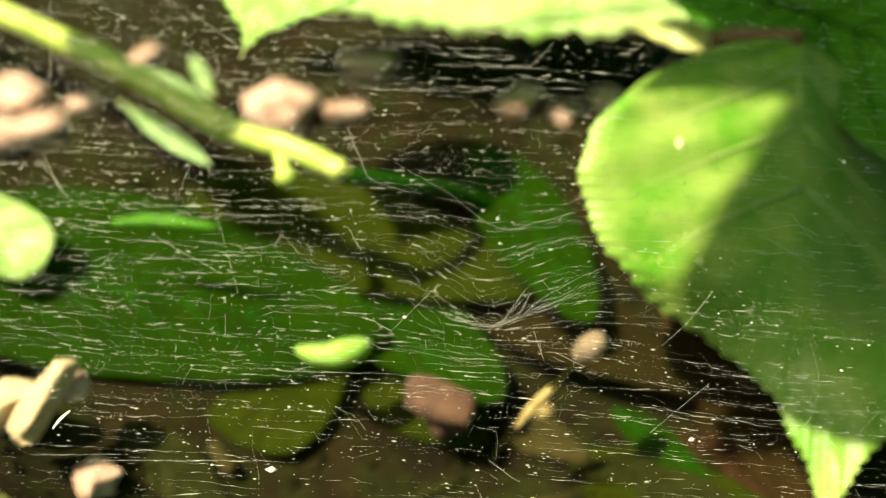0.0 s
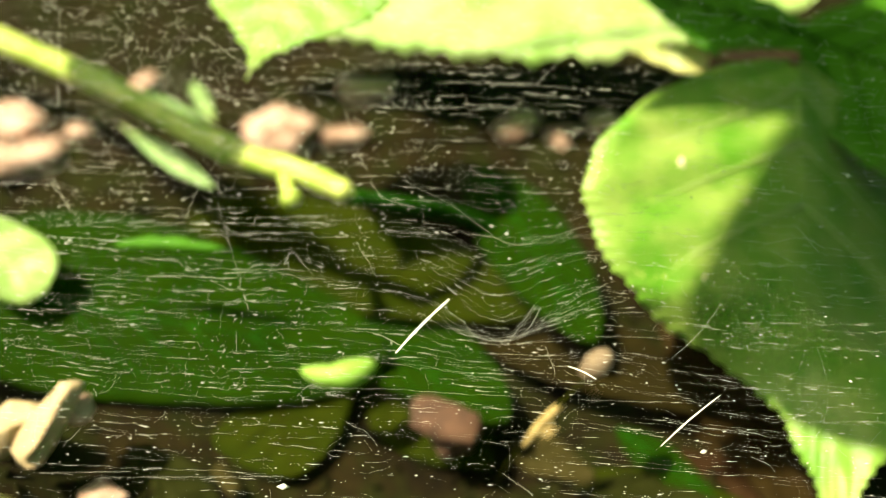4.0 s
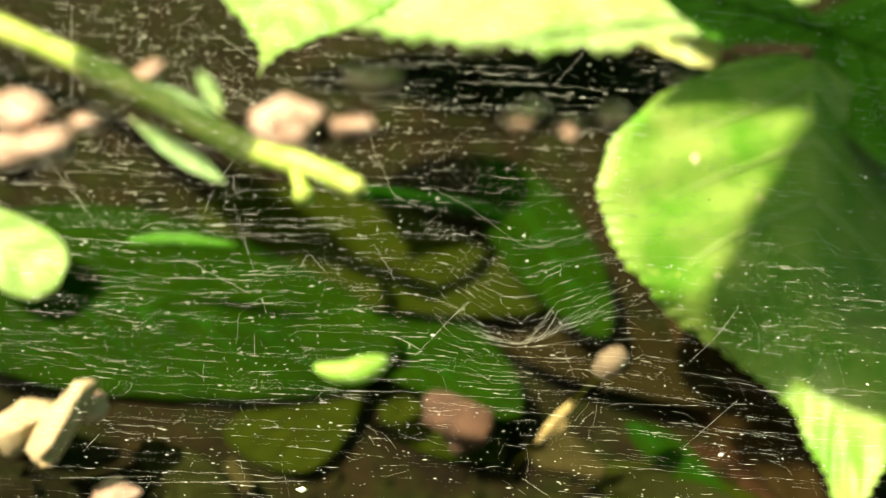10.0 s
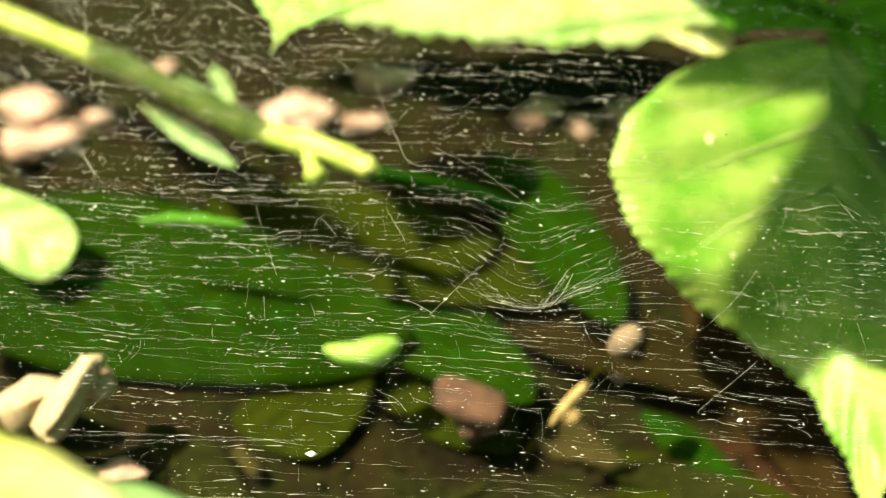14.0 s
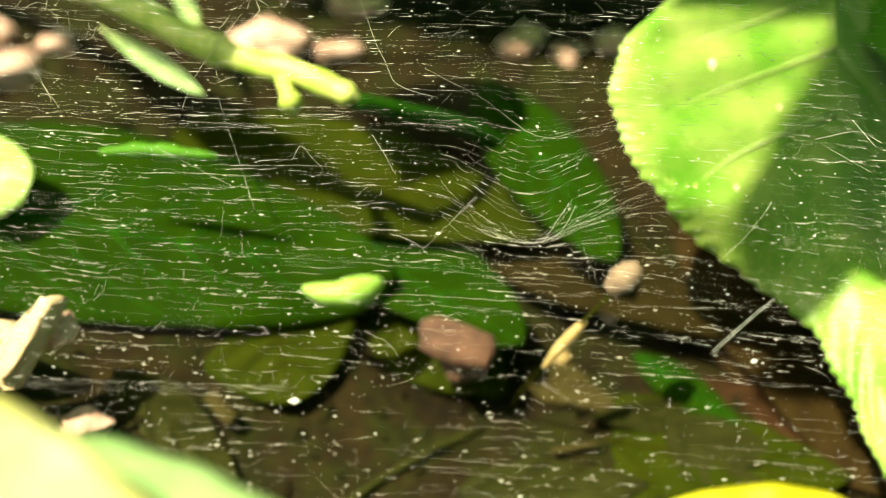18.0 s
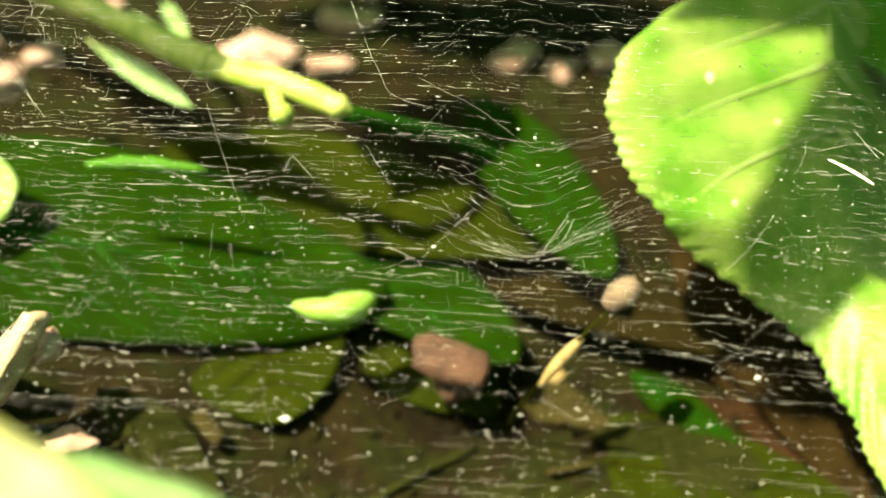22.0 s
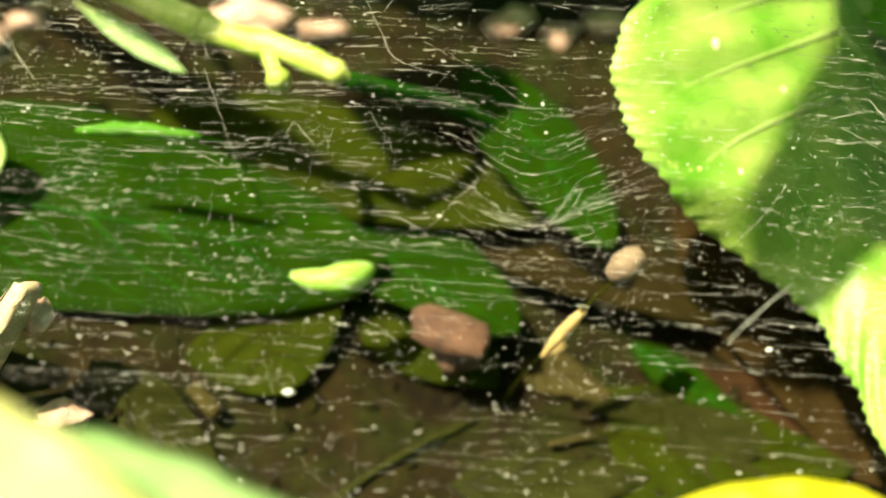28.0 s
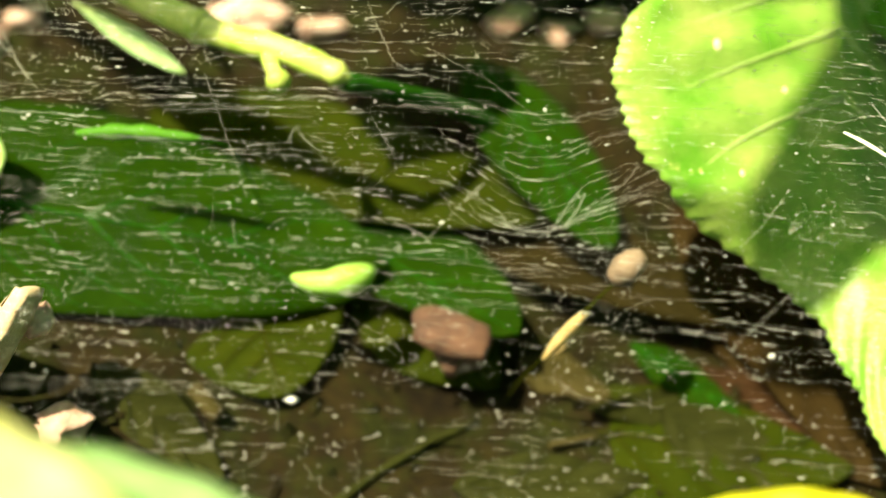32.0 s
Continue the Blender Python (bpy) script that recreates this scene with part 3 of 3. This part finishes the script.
    link("head", mesh_of("head", *tube(head, [0.08 + 0.3 * math.sin(math.pi * (k + 0.4) / 8.8) ** 0.7 * (1 + 0.08 * math.sin(k * 2.3)) for k in range(9)], 10), M_HEAD), root, "round beige dry head")
    tagged(root, "dead stalk with a round beige head over the soil", "dry stalk")


build_dry_stalk()


def build_withered_stalk():
    root = new("withered_stalk")
    run = curve_through([(x, y, ground_z(x, y) + 0.12) for x, y in [(-2.5, -1.8), (-1.4, -0.9), (-0.2, 0.1), (1.2, 1.2)]], 5)
    link("stalk", mesh_of("stalk", *tube(run, [0.14 - 0.004 * k + 0.02 * math.sin(k * 1.1) for k in range(len(run))], 8), M_LITTER_GREEN), root)
    link("stub", mesh_of("stub", *tube([run[9], run[9] + Vector((0.5, 0.25, 0.3)), run[9] + Vector((1.1, 0.3, 0.4))], [0.06, 0.05, 0.03], 7), M_LITTER_GREEN), root)
    tagged(root, "withered olive brown stalk lying on the soil", "dry stalk")


build_withered_stalk()


# ---- fallen leaves on the soil ----
def litter(x0, y0, x1, y1, width, material, label, turn=0.0):
    a, b = (x0, y0, ground_z(x0, y0) + 0.35), (x1, y1, ground_z(x1, y1) + 0.3)
    make_leaf("fallen_leaf", a, b, (turn, -0.25, 1), width, width * 0.85, material, material, label, veins=4, fullest=0.45, bulge=0.6,
              wave=0.15, group="fallen leaves", vein_size=0.04)


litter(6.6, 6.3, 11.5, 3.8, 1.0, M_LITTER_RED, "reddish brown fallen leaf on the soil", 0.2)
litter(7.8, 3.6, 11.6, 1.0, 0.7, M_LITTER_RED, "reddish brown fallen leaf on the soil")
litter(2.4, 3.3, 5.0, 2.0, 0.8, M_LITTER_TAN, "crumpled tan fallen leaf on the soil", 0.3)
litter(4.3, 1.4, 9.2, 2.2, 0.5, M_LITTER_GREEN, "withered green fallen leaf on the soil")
# four added leaves brighten soil that the toothed leaf shades black
litter(7.6, 8.8, 12.0, -0.0, 1.6, M_SHADE_LIFT, "added brown leaf lifting the black shadow under the toothed leaf", 0.2)
litter(10.4, 9.7, 12.6, 4.8, 1.5, M_SHADE_LIFT, "added brown leaf lifting the black shadow under the toothed leaf", -0.2)
litter(8.2, 5.6, 12.6, 2.6, 1.5, M_SHADE_LIFT, "added brown leaf lifting the black shadow under the toothed leaf", 0.1)
litter(9.6, 3.2, 13.4, -0.4, 1.5, M_SHADE_LIFT, "added brown leaf lifting the black shadow under the toothed leaf", -0.1)
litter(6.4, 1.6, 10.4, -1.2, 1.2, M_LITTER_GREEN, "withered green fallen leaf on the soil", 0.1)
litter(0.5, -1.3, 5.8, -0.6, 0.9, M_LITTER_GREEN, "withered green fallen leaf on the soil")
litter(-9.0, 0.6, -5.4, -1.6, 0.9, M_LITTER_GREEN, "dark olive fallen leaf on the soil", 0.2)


# ---- the web ----
def sheet_z(x, y):
    """Height of the slanting silk sheet in centimetres, with the funnel's dip."""
    d = ((x - 1.5) / 1.5) ** 2 + ((y + 1.4) / 0.9) ** 2
    return 8.9 + 0.8 * (y + 1) + 0.12 * math.sin(x * 0.35 + 1) + 0.08 * math.sin(y * 0.5 + x * 0.2) - 0.4 * math.exp(-d) + 0.05 * noise.noise(Vector((x, y, 0)))


def drawn(x, y):
    """Where a thread that runs level at y passes x: pulled down towards the lip of the funnel."""
    u = y + 1.95
    pull = math.exp(-((x - 1.5) / (1.15 if x < 1.5 else 1.6)) ** 2)
    if u > 0:
        return y - 0.8 * pull * u * math.exp(-(u / 1.45) ** 2)
    return y - 0.1 * pull * math.exp(u / 0.8) - 0.05 * max(0.0, min(x - 1.5, 6.0)) * math.exp(-(u / 1.6) ** 2)


def strand(verts, faces, pts, r):
    """Adds one thin three-sided strand to the lists; r is one radius or one for each point."""
    k = len(verts)
    for i, p in enumerate(pts):
        a, b = pts[max(i - 1, 0)], pts[min(i + 1, len(pts) - 1)]
        dx, dy = b[0] - a[0], b[1] - a[1]
        m = math.hypot(dx, dy) or 1
        q = r[i] if isinstance(r, list) else r
        nx, ny = -dy / m * q, dx / m * q
        verts.append((p[0] * CM + nx * CM, p[1] * CM + ny * CM, (p[2] - q * 0.5) * CM))
        verts.append((p[0] * CM - nx * CM, p[1] * CM - ny * CM, (p[2] - q * 0.5) * CM))
        verts.append((p[0] * CM, p[1] * CM, (p[2] + q) * CM))
    for i in range(len(pts) - 1):
        o = k + 3 * i
        for a, b in ((0, 1), (1, 2), (2, 0)):
            faces.append((o + a, o + b, o + 3 + b, o + 3 + a))


def build_web():
    web = new("spider_web")
    web.location = cm(0, 0, 0)
    rnd = random.Random(11)
    # long level threads; short thickened runs stand for glints on the silk
    verts, faces = [], []
    for _ in range(6600):
        x0, y0 = rnd.uniform(-17, 14), rnd.uniform(-10, 9.5)
        if y0 < -3.2 and rnd.random() < 0.5 or y0 > 3 and rnd.random() < 0.3:
            continue
        length = 0.3 + min(7.0, rnd.expovariate(0.75))
        slope, ph, amp = rnd.gauss(-0.005, 0.022), rnd.uniform(0, 6), rnd.uniform(0.004, 0.03)
        r0 = min(0.002, 0.0003 * math.exp(rnd.gauss(0, 0.55)))
        knot = rnd.uniform(0.0014, 0.0045)
        n = 4 + int(length / 0.11)
        pts, radii, more = [], [], 0
        for i in range(n):
            f = i / (n - 1) * length
            px = x0 + f
            py = drawn(px, y0 + slope * f + amp * math.sin(f * 1.9 + ph) + 0.006 * math.sin(f * 11 + ph))
            pts.append((px, py, sheet_z(px, py) + 0.02 * math.sin(ph * 3)))
            if more == 0 and rnd.random() < 0.06:
                more = rnd.choice((1, 1, 2, 2, 3))
            thick = knot * rnd.uniform(0.6, 1.4) if more else r0 * rnd.uniform(0.6, 1.3)
            more = max(0, more - 1)
            radii.append(thick * min(1.0, 0.3 + 4 * min(i, n - 1 - i) / n))
        strand(verts, faces, pts, radii)
    link("sheet", mesh_of("sheet", verts, faces, M_SILK), web, "fine level silk sheet")["kind"] = "stuff"
    # fine cross threads and crooked bits between the level ones
    verts, faces = [], []
    for _ in range(520):
        x, y = rnd.uniform(-14, 13), rnd.uniform(-8, 8)
        a, length = rnd.gauss(0, 0.75), 0.15 + min(1.6, rnd.expovariate(2.6))
        pts = []
        for i in range(5):
            py = drawn(x, y)
            pts.append((x, py, sheet_z(x, py) + 0.02))
            x, y = x + length / 4 * math.cos(a), y + length / 4 * math.sin(a)
            a += rnd.gauss(0, 0.3)
        strand(verts, faces, pts, 0.0004 + min(0.0011, rnd.expovariate(2600)))
    for _ in range(240):
        x, y = rnd.gauss(-8, 2.6), rnd.gauss(3.0, 1.3)
        a, pts = rnd.uniform(-1.2, 1.2), []
        for i in range(rnd.choice((3, 4, 5))):
            pts.append((x, y, sheet_z(x, y) + 0.03))
            step = rnd.uniform(0.06, 0.2)
            x, y = x + step * math.cos(a), y + step * math.sin(a)
            a += rnd.gauss(0, 0.7)
        strand(verts, faces, pts, 0.0008 + min(0.0015, rnd.expovariate(1400)))
    link("cross_threads", mesh_of("cross_threads", verts, faces, M_SILK), web, "short crooked threads across the sheet")["kind"] = "stuff"
    # lip and walls of the funnel
    lip = curve_through([(x, y, 0) for x, y in [(-0.09, -1.17), (0.55, -1.60), (1.45, -1.85), (2.09, -1.77), (3.08, -1.44), (3.90, -1.19), (4.66, -0.95)]], 5)
    branch = curve_through([(x, y, 0) for x, y in [(1.77, -1.80), (1.99, -1.68), (2.22, -1.49), (2.51, -1.24)]], 5)
    for k in range(13):
        run = lip if k < 10 else branch
        n = len(run)
        i0, i1 = (rnd.randrange(0, n // 2), rnd.randrange(n // 2 + 2, n + 1)) if k < 10 else (rnd.randrange(0, 4), n)
        off, tilt, ph = rnd.gauss(0.0, 0.05), rnd.gauss(0, 0.012), rnd.uniform(0, 6)
        size = 0.0004 + 0.0011 * rnd.random() ** 2
        pts, radii = [], []
        for i in range(i0, i1):
            p = run[i]
            px, py = p.x + 0.01 * math.sin(i + ph), p.y + off * (0.3 + abs(p.x - 1.6) * 0.5) + tilt * (p.x - 1.6) + 0.008 * math.sin(i * 1.7 + ph)
            pts.append((px, py, sheet_z(px, py) + 0.02))
            radii.append(size * (0.5 + rnd.random()))
        verts, faces = [], []
        strand(verts, faces, pts, radii)
        link("funnel_thread", mesh_of("funnel_thread", verts, faces, M_SILK), web)
    for k in range(14):
        verts, faces, pts = [], [], []
        x, y, a = rnd.uniform(-0.4, 1.5), rnd.uniform(-1.6, -0.3), radians(rnd.uniform(-50, -18))
        step = rnd.uniform(0.06, 0.16)
        for i in range(8):
            px, py = x + i * step * math.cos(a), y + i * step * math.sin(a) + 0.008 * i * i
            pts.append((px, py, sheet_z(px, py)))
        strand(verts, faces, pts, 0.0005 + 0.0008 * rnd.random() ** 2)
        link("funnel_thread", mesh_of("funnel_thread", verts, faces, M_SILK), web)
    for k in range(5):
        verts, faces, pts = [], [], []
        x, y, a = rnd.uniform(1.7, 3.2), rnd.uniform(-1.9, -1.5), radians(rnd.uniform(10, 36))
        for i in range(7):
            px, py = x + i * 0.3 * math.cos(a), y + i * 0.3 * math.sin(a) - 0.006 * i * i
            pts.append((px, py, sheet_z(px, py)))
        strand(verts, faces, pts, 0.0004 + 0.0007 * rnd.random() ** 2)
        link("funnel_thread", mesh_of("funnel_thread", verts, faces, M_SILK), web)
    # stray threads that stand out of the sheet
    strays = [([(-2.41, 2.27), (-1.94, 1.35), (-1.68, 0.98), (-1.47, 0.64), (-1.06, 0.46), (-0.5, 0.37)], 0.0035), ([(-3.58, -0.76), (-3.42, -0.51), (-3.19, -0.67), (-2.99, -0.83)], 0.004),
              ([(1.9, -1.92), (2.14, -1.59), (2.46, -1.23)], 0.004), ([(2.09, -1.89), (2.41, -1.58), (2.59, -1.29)], 0.0045), ([(-0.83, 0.88), (0.33, 0.42), (1.74, -0.22), (2.82, -0.08), (3.63, 0.11)], 0.0022),
              ([(-1.87, -0.3), (-1.31, -0.98)], 0.003), ([(-4.37, 5.13), (-3.38, 3.9)], 0.004), ([(-10.63, 1.77), (-9.69, 0.8), (-9.14, 0.37), (-8.76, 0.01)], 0.0035),
              ([(-6.1, 0.1), (-5.77, 0.88), (-4.96, 1.87)], 0.003), ([(7.79, 0.01), (8.74, 0.21), (9.26, 0.03)], 0.005), ([(8.63, 0.42), (9.12, -0.05)], 0.006),
              ([(4.51, 5.26), (3.15, 3.77), (2.28, 2.88)], 0.003), ([(-1.32, -2.01), (-1.05, -2.06), (-0.63, -2.24)], 0.005), ([(-6.32, 3.86), (-4.92, 3.15)], 0.005),
              ([(-9.58, 0.89), (-8.96, 0.15)], 0.0035), ([(-10.0, 4.22), (-9.65, 2.25)], 0.004), ([(6.8, -1.16), (6.25, -1.74), (5.72, -2.17)], 0.004)]
    for run, r in strays:
        verts, faces = [], []
        pts = [(p.x, p.y, sheet_z(p.x, p.y) + 0.1) for p in curve_through([(x, y, 0) for x, y in run], 5)]
        strand(verts, faces, pts, r * 0.6)
        link("stray_thread", mesh_of("stray_thread", verts, faces, M_SILK), web, "single thicker silk thread")
    # specks caught in the silk
    shape = ((1, 0, 0), (-1, 0, 0), (0, 1, 0), (0, -1, 0), (0, 0, 1), (0, 0, -1))
    tri = ((0, 2, 4), (2, 1, 4), (1, 3, 4), (3, 0, 4), (2, 0, 5), (1, 2, 5), (3, 1, 5), (0, 3, 5))
    verts, faces = [], []
    for q in range(7000):
        x, y, r = rnd.uniform(-15, 15), rnd.uniform(-10, 9.5), 0.0042 + min(0.015, rnd.expovariate(250))
        k, sx = len(verts), rnd.uniform(1.2, 4.2)
        z = sheet_z(x, y)
        verts += [((x + v[0] * r * sx) * CM, (y + v[1] * r) * CM, (z + v[2] * r) * CM) for v in shape]
        faces += [tuple(k + i for i in f) for f in tri]
    link("fine_specks", mesh_of("fine_specks", verts, faces, M_SPECK), web, "tiny pale specks in the silk")["kind"] = "stuff"
    unit = mesh_of("speck", [Vector(v) * CM for v in shape], list(tri), M_SPECK)
    marks = [(1.35, 0.13, 0.03), (1.71, 0.0, 0.045), (9.94, 1.6, 0.06), (-3.1, -4.78, 0.1), (-0.33, -1.9, 0.04), (6.4, -3.74, 0.065)]
    marks += [(rnd.uniform(-10, 10), rnd.uniform(-9, 7), 0.01 + min(0.022, rnd.expovariate(160))) for _ in range(280)]
    for x, y, r in marks:
        ob = link("speck", unit, web)
        ob.location, ob.scale = cm(x, y, sheet_z(x, y)), (r * rnd.uniform(0.9, 1.6), r, r)
        ob.rotation_euler = (0, 0, rnd.uniform(-0.5, 0.5))
    tagged(web, "wide level funnel web of fine white silk full of specks", "spider web")


build_web()


# ---- unseen leaves added overhead, placed to cast shade on the place ----
def shade_leaf(base, tip, height, left, right, fullest=0.5, tail=0.0):
    """An unseen leaf added overhead on the sun's lines through two places, in centimetres, on a stalk to the branch."""
    lift = SUN * height
    a = Vector(base) + lift
    knot = Vector((BRANCH_X(a.y), a.y + 1, 56))
    return make_leaf("overhead_leaf", a, Vector(tip) + lift, SUN, left, right, M_LEAF_SHADE, M_VEIN_DARK,
                     "unseen dark green leaf placed overhead to cast shade", veins=5, fullest=fullest, group="leaves overhead", bulge=0.4, tail=tail,
                     petiole=[a, a.lerp(knot, 0.5) + Vector((0.5, 1, 1)), knot])


def BRANCH_X(y):
    return -2 + 0.6 * y


def build_branch():
    root = new("overhead_branch")
    run = curve_through([(BRANCH_X(-18), -18, 56), (BRANCH_X(-8), -8, 56), (BRANCH_X(4), 4, 56), (BRANCH_X(30), 30, 54), (24, 56, 36), (28, 66, 3)], 6)
    link("limb", mesh_of("limb", *tube(run, [0.5 + 0.05 * k for k in range(len(run))], 9), M_STEM_RED), root)
    tagged(root, "unseen reddish brown branch added to hold the shading leaves", "branch")


build_branch()
SHADES = [((11.1, 9.5, 9.1), (5.9, 1.1, 5.3), 58, 2.7, 0.28), ((17, 12.0, 9.0), (4.8, 6.5, 10.2), 43, 0.5, 4.8, 0.25, 1.5),
          ((-13.4, 12.2, 7.3), (-6.0, 6.6, 7.4), 45, 1.0, 1.0), ((18.8, 3.0, 6), (8.7, 2.25, 4.3), 46, 3.2, 3.1), ((21, 12.0, 9.5), (11.0, 11.5, 9.5), 49, 2.6, 2.4), ((11.9, 11.4, 10.1), (5.3, 12.3, 11.1), 47, 1.3, 1.3, 0.3), ((17.0, 9.6, 7.5), (11.0, 7.8, 7.6), 42, 2.2, 2.0), ((17.0, 6.6, 6.0), (9.7, 5.2, 6.2), 44, 2.0, 1.7)]
overhead = [shade_leaf(*row) for row in SHADES]


# ---- unseen bush added above and around to block the sky and green its light ----
def build_bush():
    rnd = random.Random(23)
    root = new("unseen_bush")
    n = 8
    verts, faces = [], []
    for j in range(n + 1):
        f = j / n
        w = 4.6 * math.sin(math.pi * f ** 0.8) ** 0.8 + 0.02
        for i in range(-3, 4):
            u = i / 3
            verts.append(cm(u * w * (1 - 0.05 * (j % 2)), 15 * f, 0.35 * abs(u) * w - 2.0 * f * f))
    for j in range(n):
        for i in range(6):
            a = j * 7 + i
            faces.append((a, a + 1, a + 8, a + 7))
    blade = mesh_of("leaf", verts, faces, M_LEAF_SHADE)
    for k in range(16):
        a = 2 * math.pi * k / 16 + 0.1
        far, lift = rnd.uniform(66, 80), rnd.uniform(38, 56)
        c, d = math.cos(a), math.sin(a)
        run = curve_through([(far * c, far * d + 4, -3), (far * 0.97 * c, far * 0.97 * d + 4, 14), (far * 0.8 * c, far * 0.8 * d + 4, lift * 0.75), (far * 0.5 * c, far * 0.5 * d + 4, lift + 4), (far * 0.3 * c, far * 0.3 * d + 4, lift + 8)], 5)
        kept = 0
        for q in range(2, len(run)):
            p = run[q]
            x, y = p.x - SUN.x / SUN.z * (p.z - 5), p.y - SUN.y / SUN.z * (p.z - 5)
            if -38 < x < 38 and -32 < y < 36:
                break
            kept = q
            for side in (-1, 1):
                ob = link("leaf", blade, root)
                ob.location = p * CM
                ob.rotation_euler = (rnd.uniform(-0.5, 0.2), rnd.uniform(-0.4, 0.4), a + side * rnd.uniform(0.5, 1.3) + (math.pi / 2 if rnd.random() < 0.5 else -math.pi / 2))
        run = run[:kept + 1]
        if len(run) > 2:
            link("limb", mesh_of("limb", *tube(run, [0.7 - 0.5 * i / len(run) for i in range(len(run))], 7), M_STEM_RED), root)
    tagged(root, "unseen dense green bush added round the web to block and tint skylight", "bush")


build_bush()


# ---- what moves: added white ribbons that turn face-on to stand for silk glints ----
GLINT_RIBBONS = [  # two ends, width, and the times at which each turns its flat side to the lens as a glint
    ((5.23, -4.5, 7.53), (6.6, -3.33, 8.02), 0.035, (0.5, 1.2, 2.0, 2.9, 4.0, 7.1, 8.0, 10.6, 11.5, 12.1, 16.1, 18.1, 18.6, 19.5, 20.2, 24.0, 28.1, 31.0)),
    ((-5.45, 0.77, 9.74), (-4.23, -1.93, 8.61), 0.022, (1.0, 3.0, 7.5, 9.0, 11.6, 12.6)),
    ((-0.71, -2.76, 8.26), (0.43, -1.41, 8.83), 0.06, (4.0, 10.4)),
    ((0.1, -1.8, 8.67), (0.5, -1.4, 8.83), 0.1, (16.0, 18.5, 19.0, 19.6, 20.1, 20.5, 21.5, 24.0, 24.5)),
    ((-6.81, -5.81, 6.98), (-2.84, -5.56, 7.08), 0.02, (1.1, 3.0, 12.5, 13.0, 15.5)),
    ((-8.1, -5.78, 6.99), (-6.12, -5.64, 7.05), 0.03, (21.5, 23.0, 23.5, 27.5, 28.3, 29.6, 30.4, 31.6)),
    ((8.15, 0.22, 9.51), (9.04, -0.34, 9.28), 0.07, (17.5, 19.0, 19.6, 20.2, 21.0, 21.6, 22.0, 22.5, 23.0, 25.0, 27.5, 29.3, 30.3, 31.0, 32.0)),
    ((-6.41, -0.7, 9.13), (-4.7, -1.48, 8.8), 0.03, (9.6, 13.0, 16.0)),
    ((-7.87, 4.85, 11.46), (-5.03, 3.53, 10.9), 0.022, (2.0, 8.0, 9.5, 10.8, 13.0)),
    ((1.83, -5.26, 7.21), (2.47, -5.64, 7.05), 0.035, (13.0, 16.5, 19.0, 20.0, 23.1, 25.0)),
    ((3.21, -2.85, 8.22), (3.85, -3.12, 8.11), 0.03, (3.0, 4.0, 19.6)),
    ((2.69, -2.4, 8.41), (2.94, -3.04, 8.14), 0.018, (11.0, 12.5)),
    ((-4.44, -2.45, 8.39), (-4.33, -2.97, 8.17), 0.02, (8.0, 11.0, 12.0)),
    ((-7.74, -5.21, 7.23), (-7.46, -4.81, 7.4), 0.06, (0.0, 7.6, 19.0, 24.4)),
]


def make_glint_ribbon(a, b, width):
    """A flat white ribbon that stands for a glint on silk, its length along its own x."""
    length = (Vector(b) - Vector(a)).length
    verts, faces = [], []
    n = 10
    for i in range(n + 1):
        f = i / n
        w = width / 2 * (0.55 + 0.45 * math.sin(math.pi * f)) * (1 + 0.12 * math.sin(i * 2.4))
        bow = 0.03 * math.sin(math.pi * f)
        for y, z in ((-w, -0.001), (w, -0.001), (w, 0.001), (-w, 0.001)):
            verts.append(cm((f - 0.5) * length, y + bow, z))
    for i in range(n):
        for k in range(4):
            k2 = (k + 1) % 4
            faces.append((i * 4 + k, (i + 1) * 4 + k, (i + 1) * 4 + k2, i * 4 + k2))
    faces += [(3, 2, 1, 0), (n * 4, n * 4 + 1, n * 4 + 2, n * 4 + 3)]
    ob = link("glint_ribbon", mesh_of("glint_ribbon", verts, faces, M_SILK, False))
    return tagged(ob, "added white ribbon turning face-on to stand for a silk glint", "silk ribbon", "loose ribbons")


def ribbon_pose(a, b, angle):
    """Ribbon along a to b, its flat side turned by angle from edge-on to the lens's usual side."""
    a, b = Vector(a), Vector(b)
    x = (b - a).normalized()
    view = Vector((0.3, -20.6, 23.2)) - (a + b) / 2
    flat = (view - x * view.dot(x)).normalized()
    y = flat.cross(x)
    m = Matrix((x, y, flat)).transposed().to_4x4() @ pose(0, 0, 0, angle)
    m.translation = (a + b) / 2 * CM
    return m


def motions():
    # two of the unseen shading leaves slide aside, and the sun reaches further up the toothed leaf
    for ob, way in ((overhead[0], Vector((0.7, 0.1, -0.2))), (overhead[3], Vector((1.9, 2.6, 0.4)))):
        start = ob.matrix_world.copy()
        walk(ob, [(t, Matrix.Translation(way * CM * f) @ start) for t, f in ((0.0, 0.0), (4.0, 0.1), (9.0, 0.3), (13.0, 0.5), (20.0, 0.9), (28.0, 1.1), (32.0, 1.1))])
    for a, b, width, flashes in GLINT_RIBBONS:
        rows = [(0.0, 90.0 if flashes[0] > 0.2 else 6.0)]
        for t in flashes:
            if t - 0.2 > rows[-1][0] + 0.05:
                rows.append((t - 0.2, 90.0))
            rows.append((t, 6.0))
            if t + 0.2 < 32.0:
                rows.append((t + 0.2, 90.0))
        if rows[-1][0] < 32.0:
            rows.append((32.0, 90.0))
        walk(make_glint_ribbon(a, b, width), [(t, ribbon_pose(a, b, angle)) for t, angle in rows])


motions()
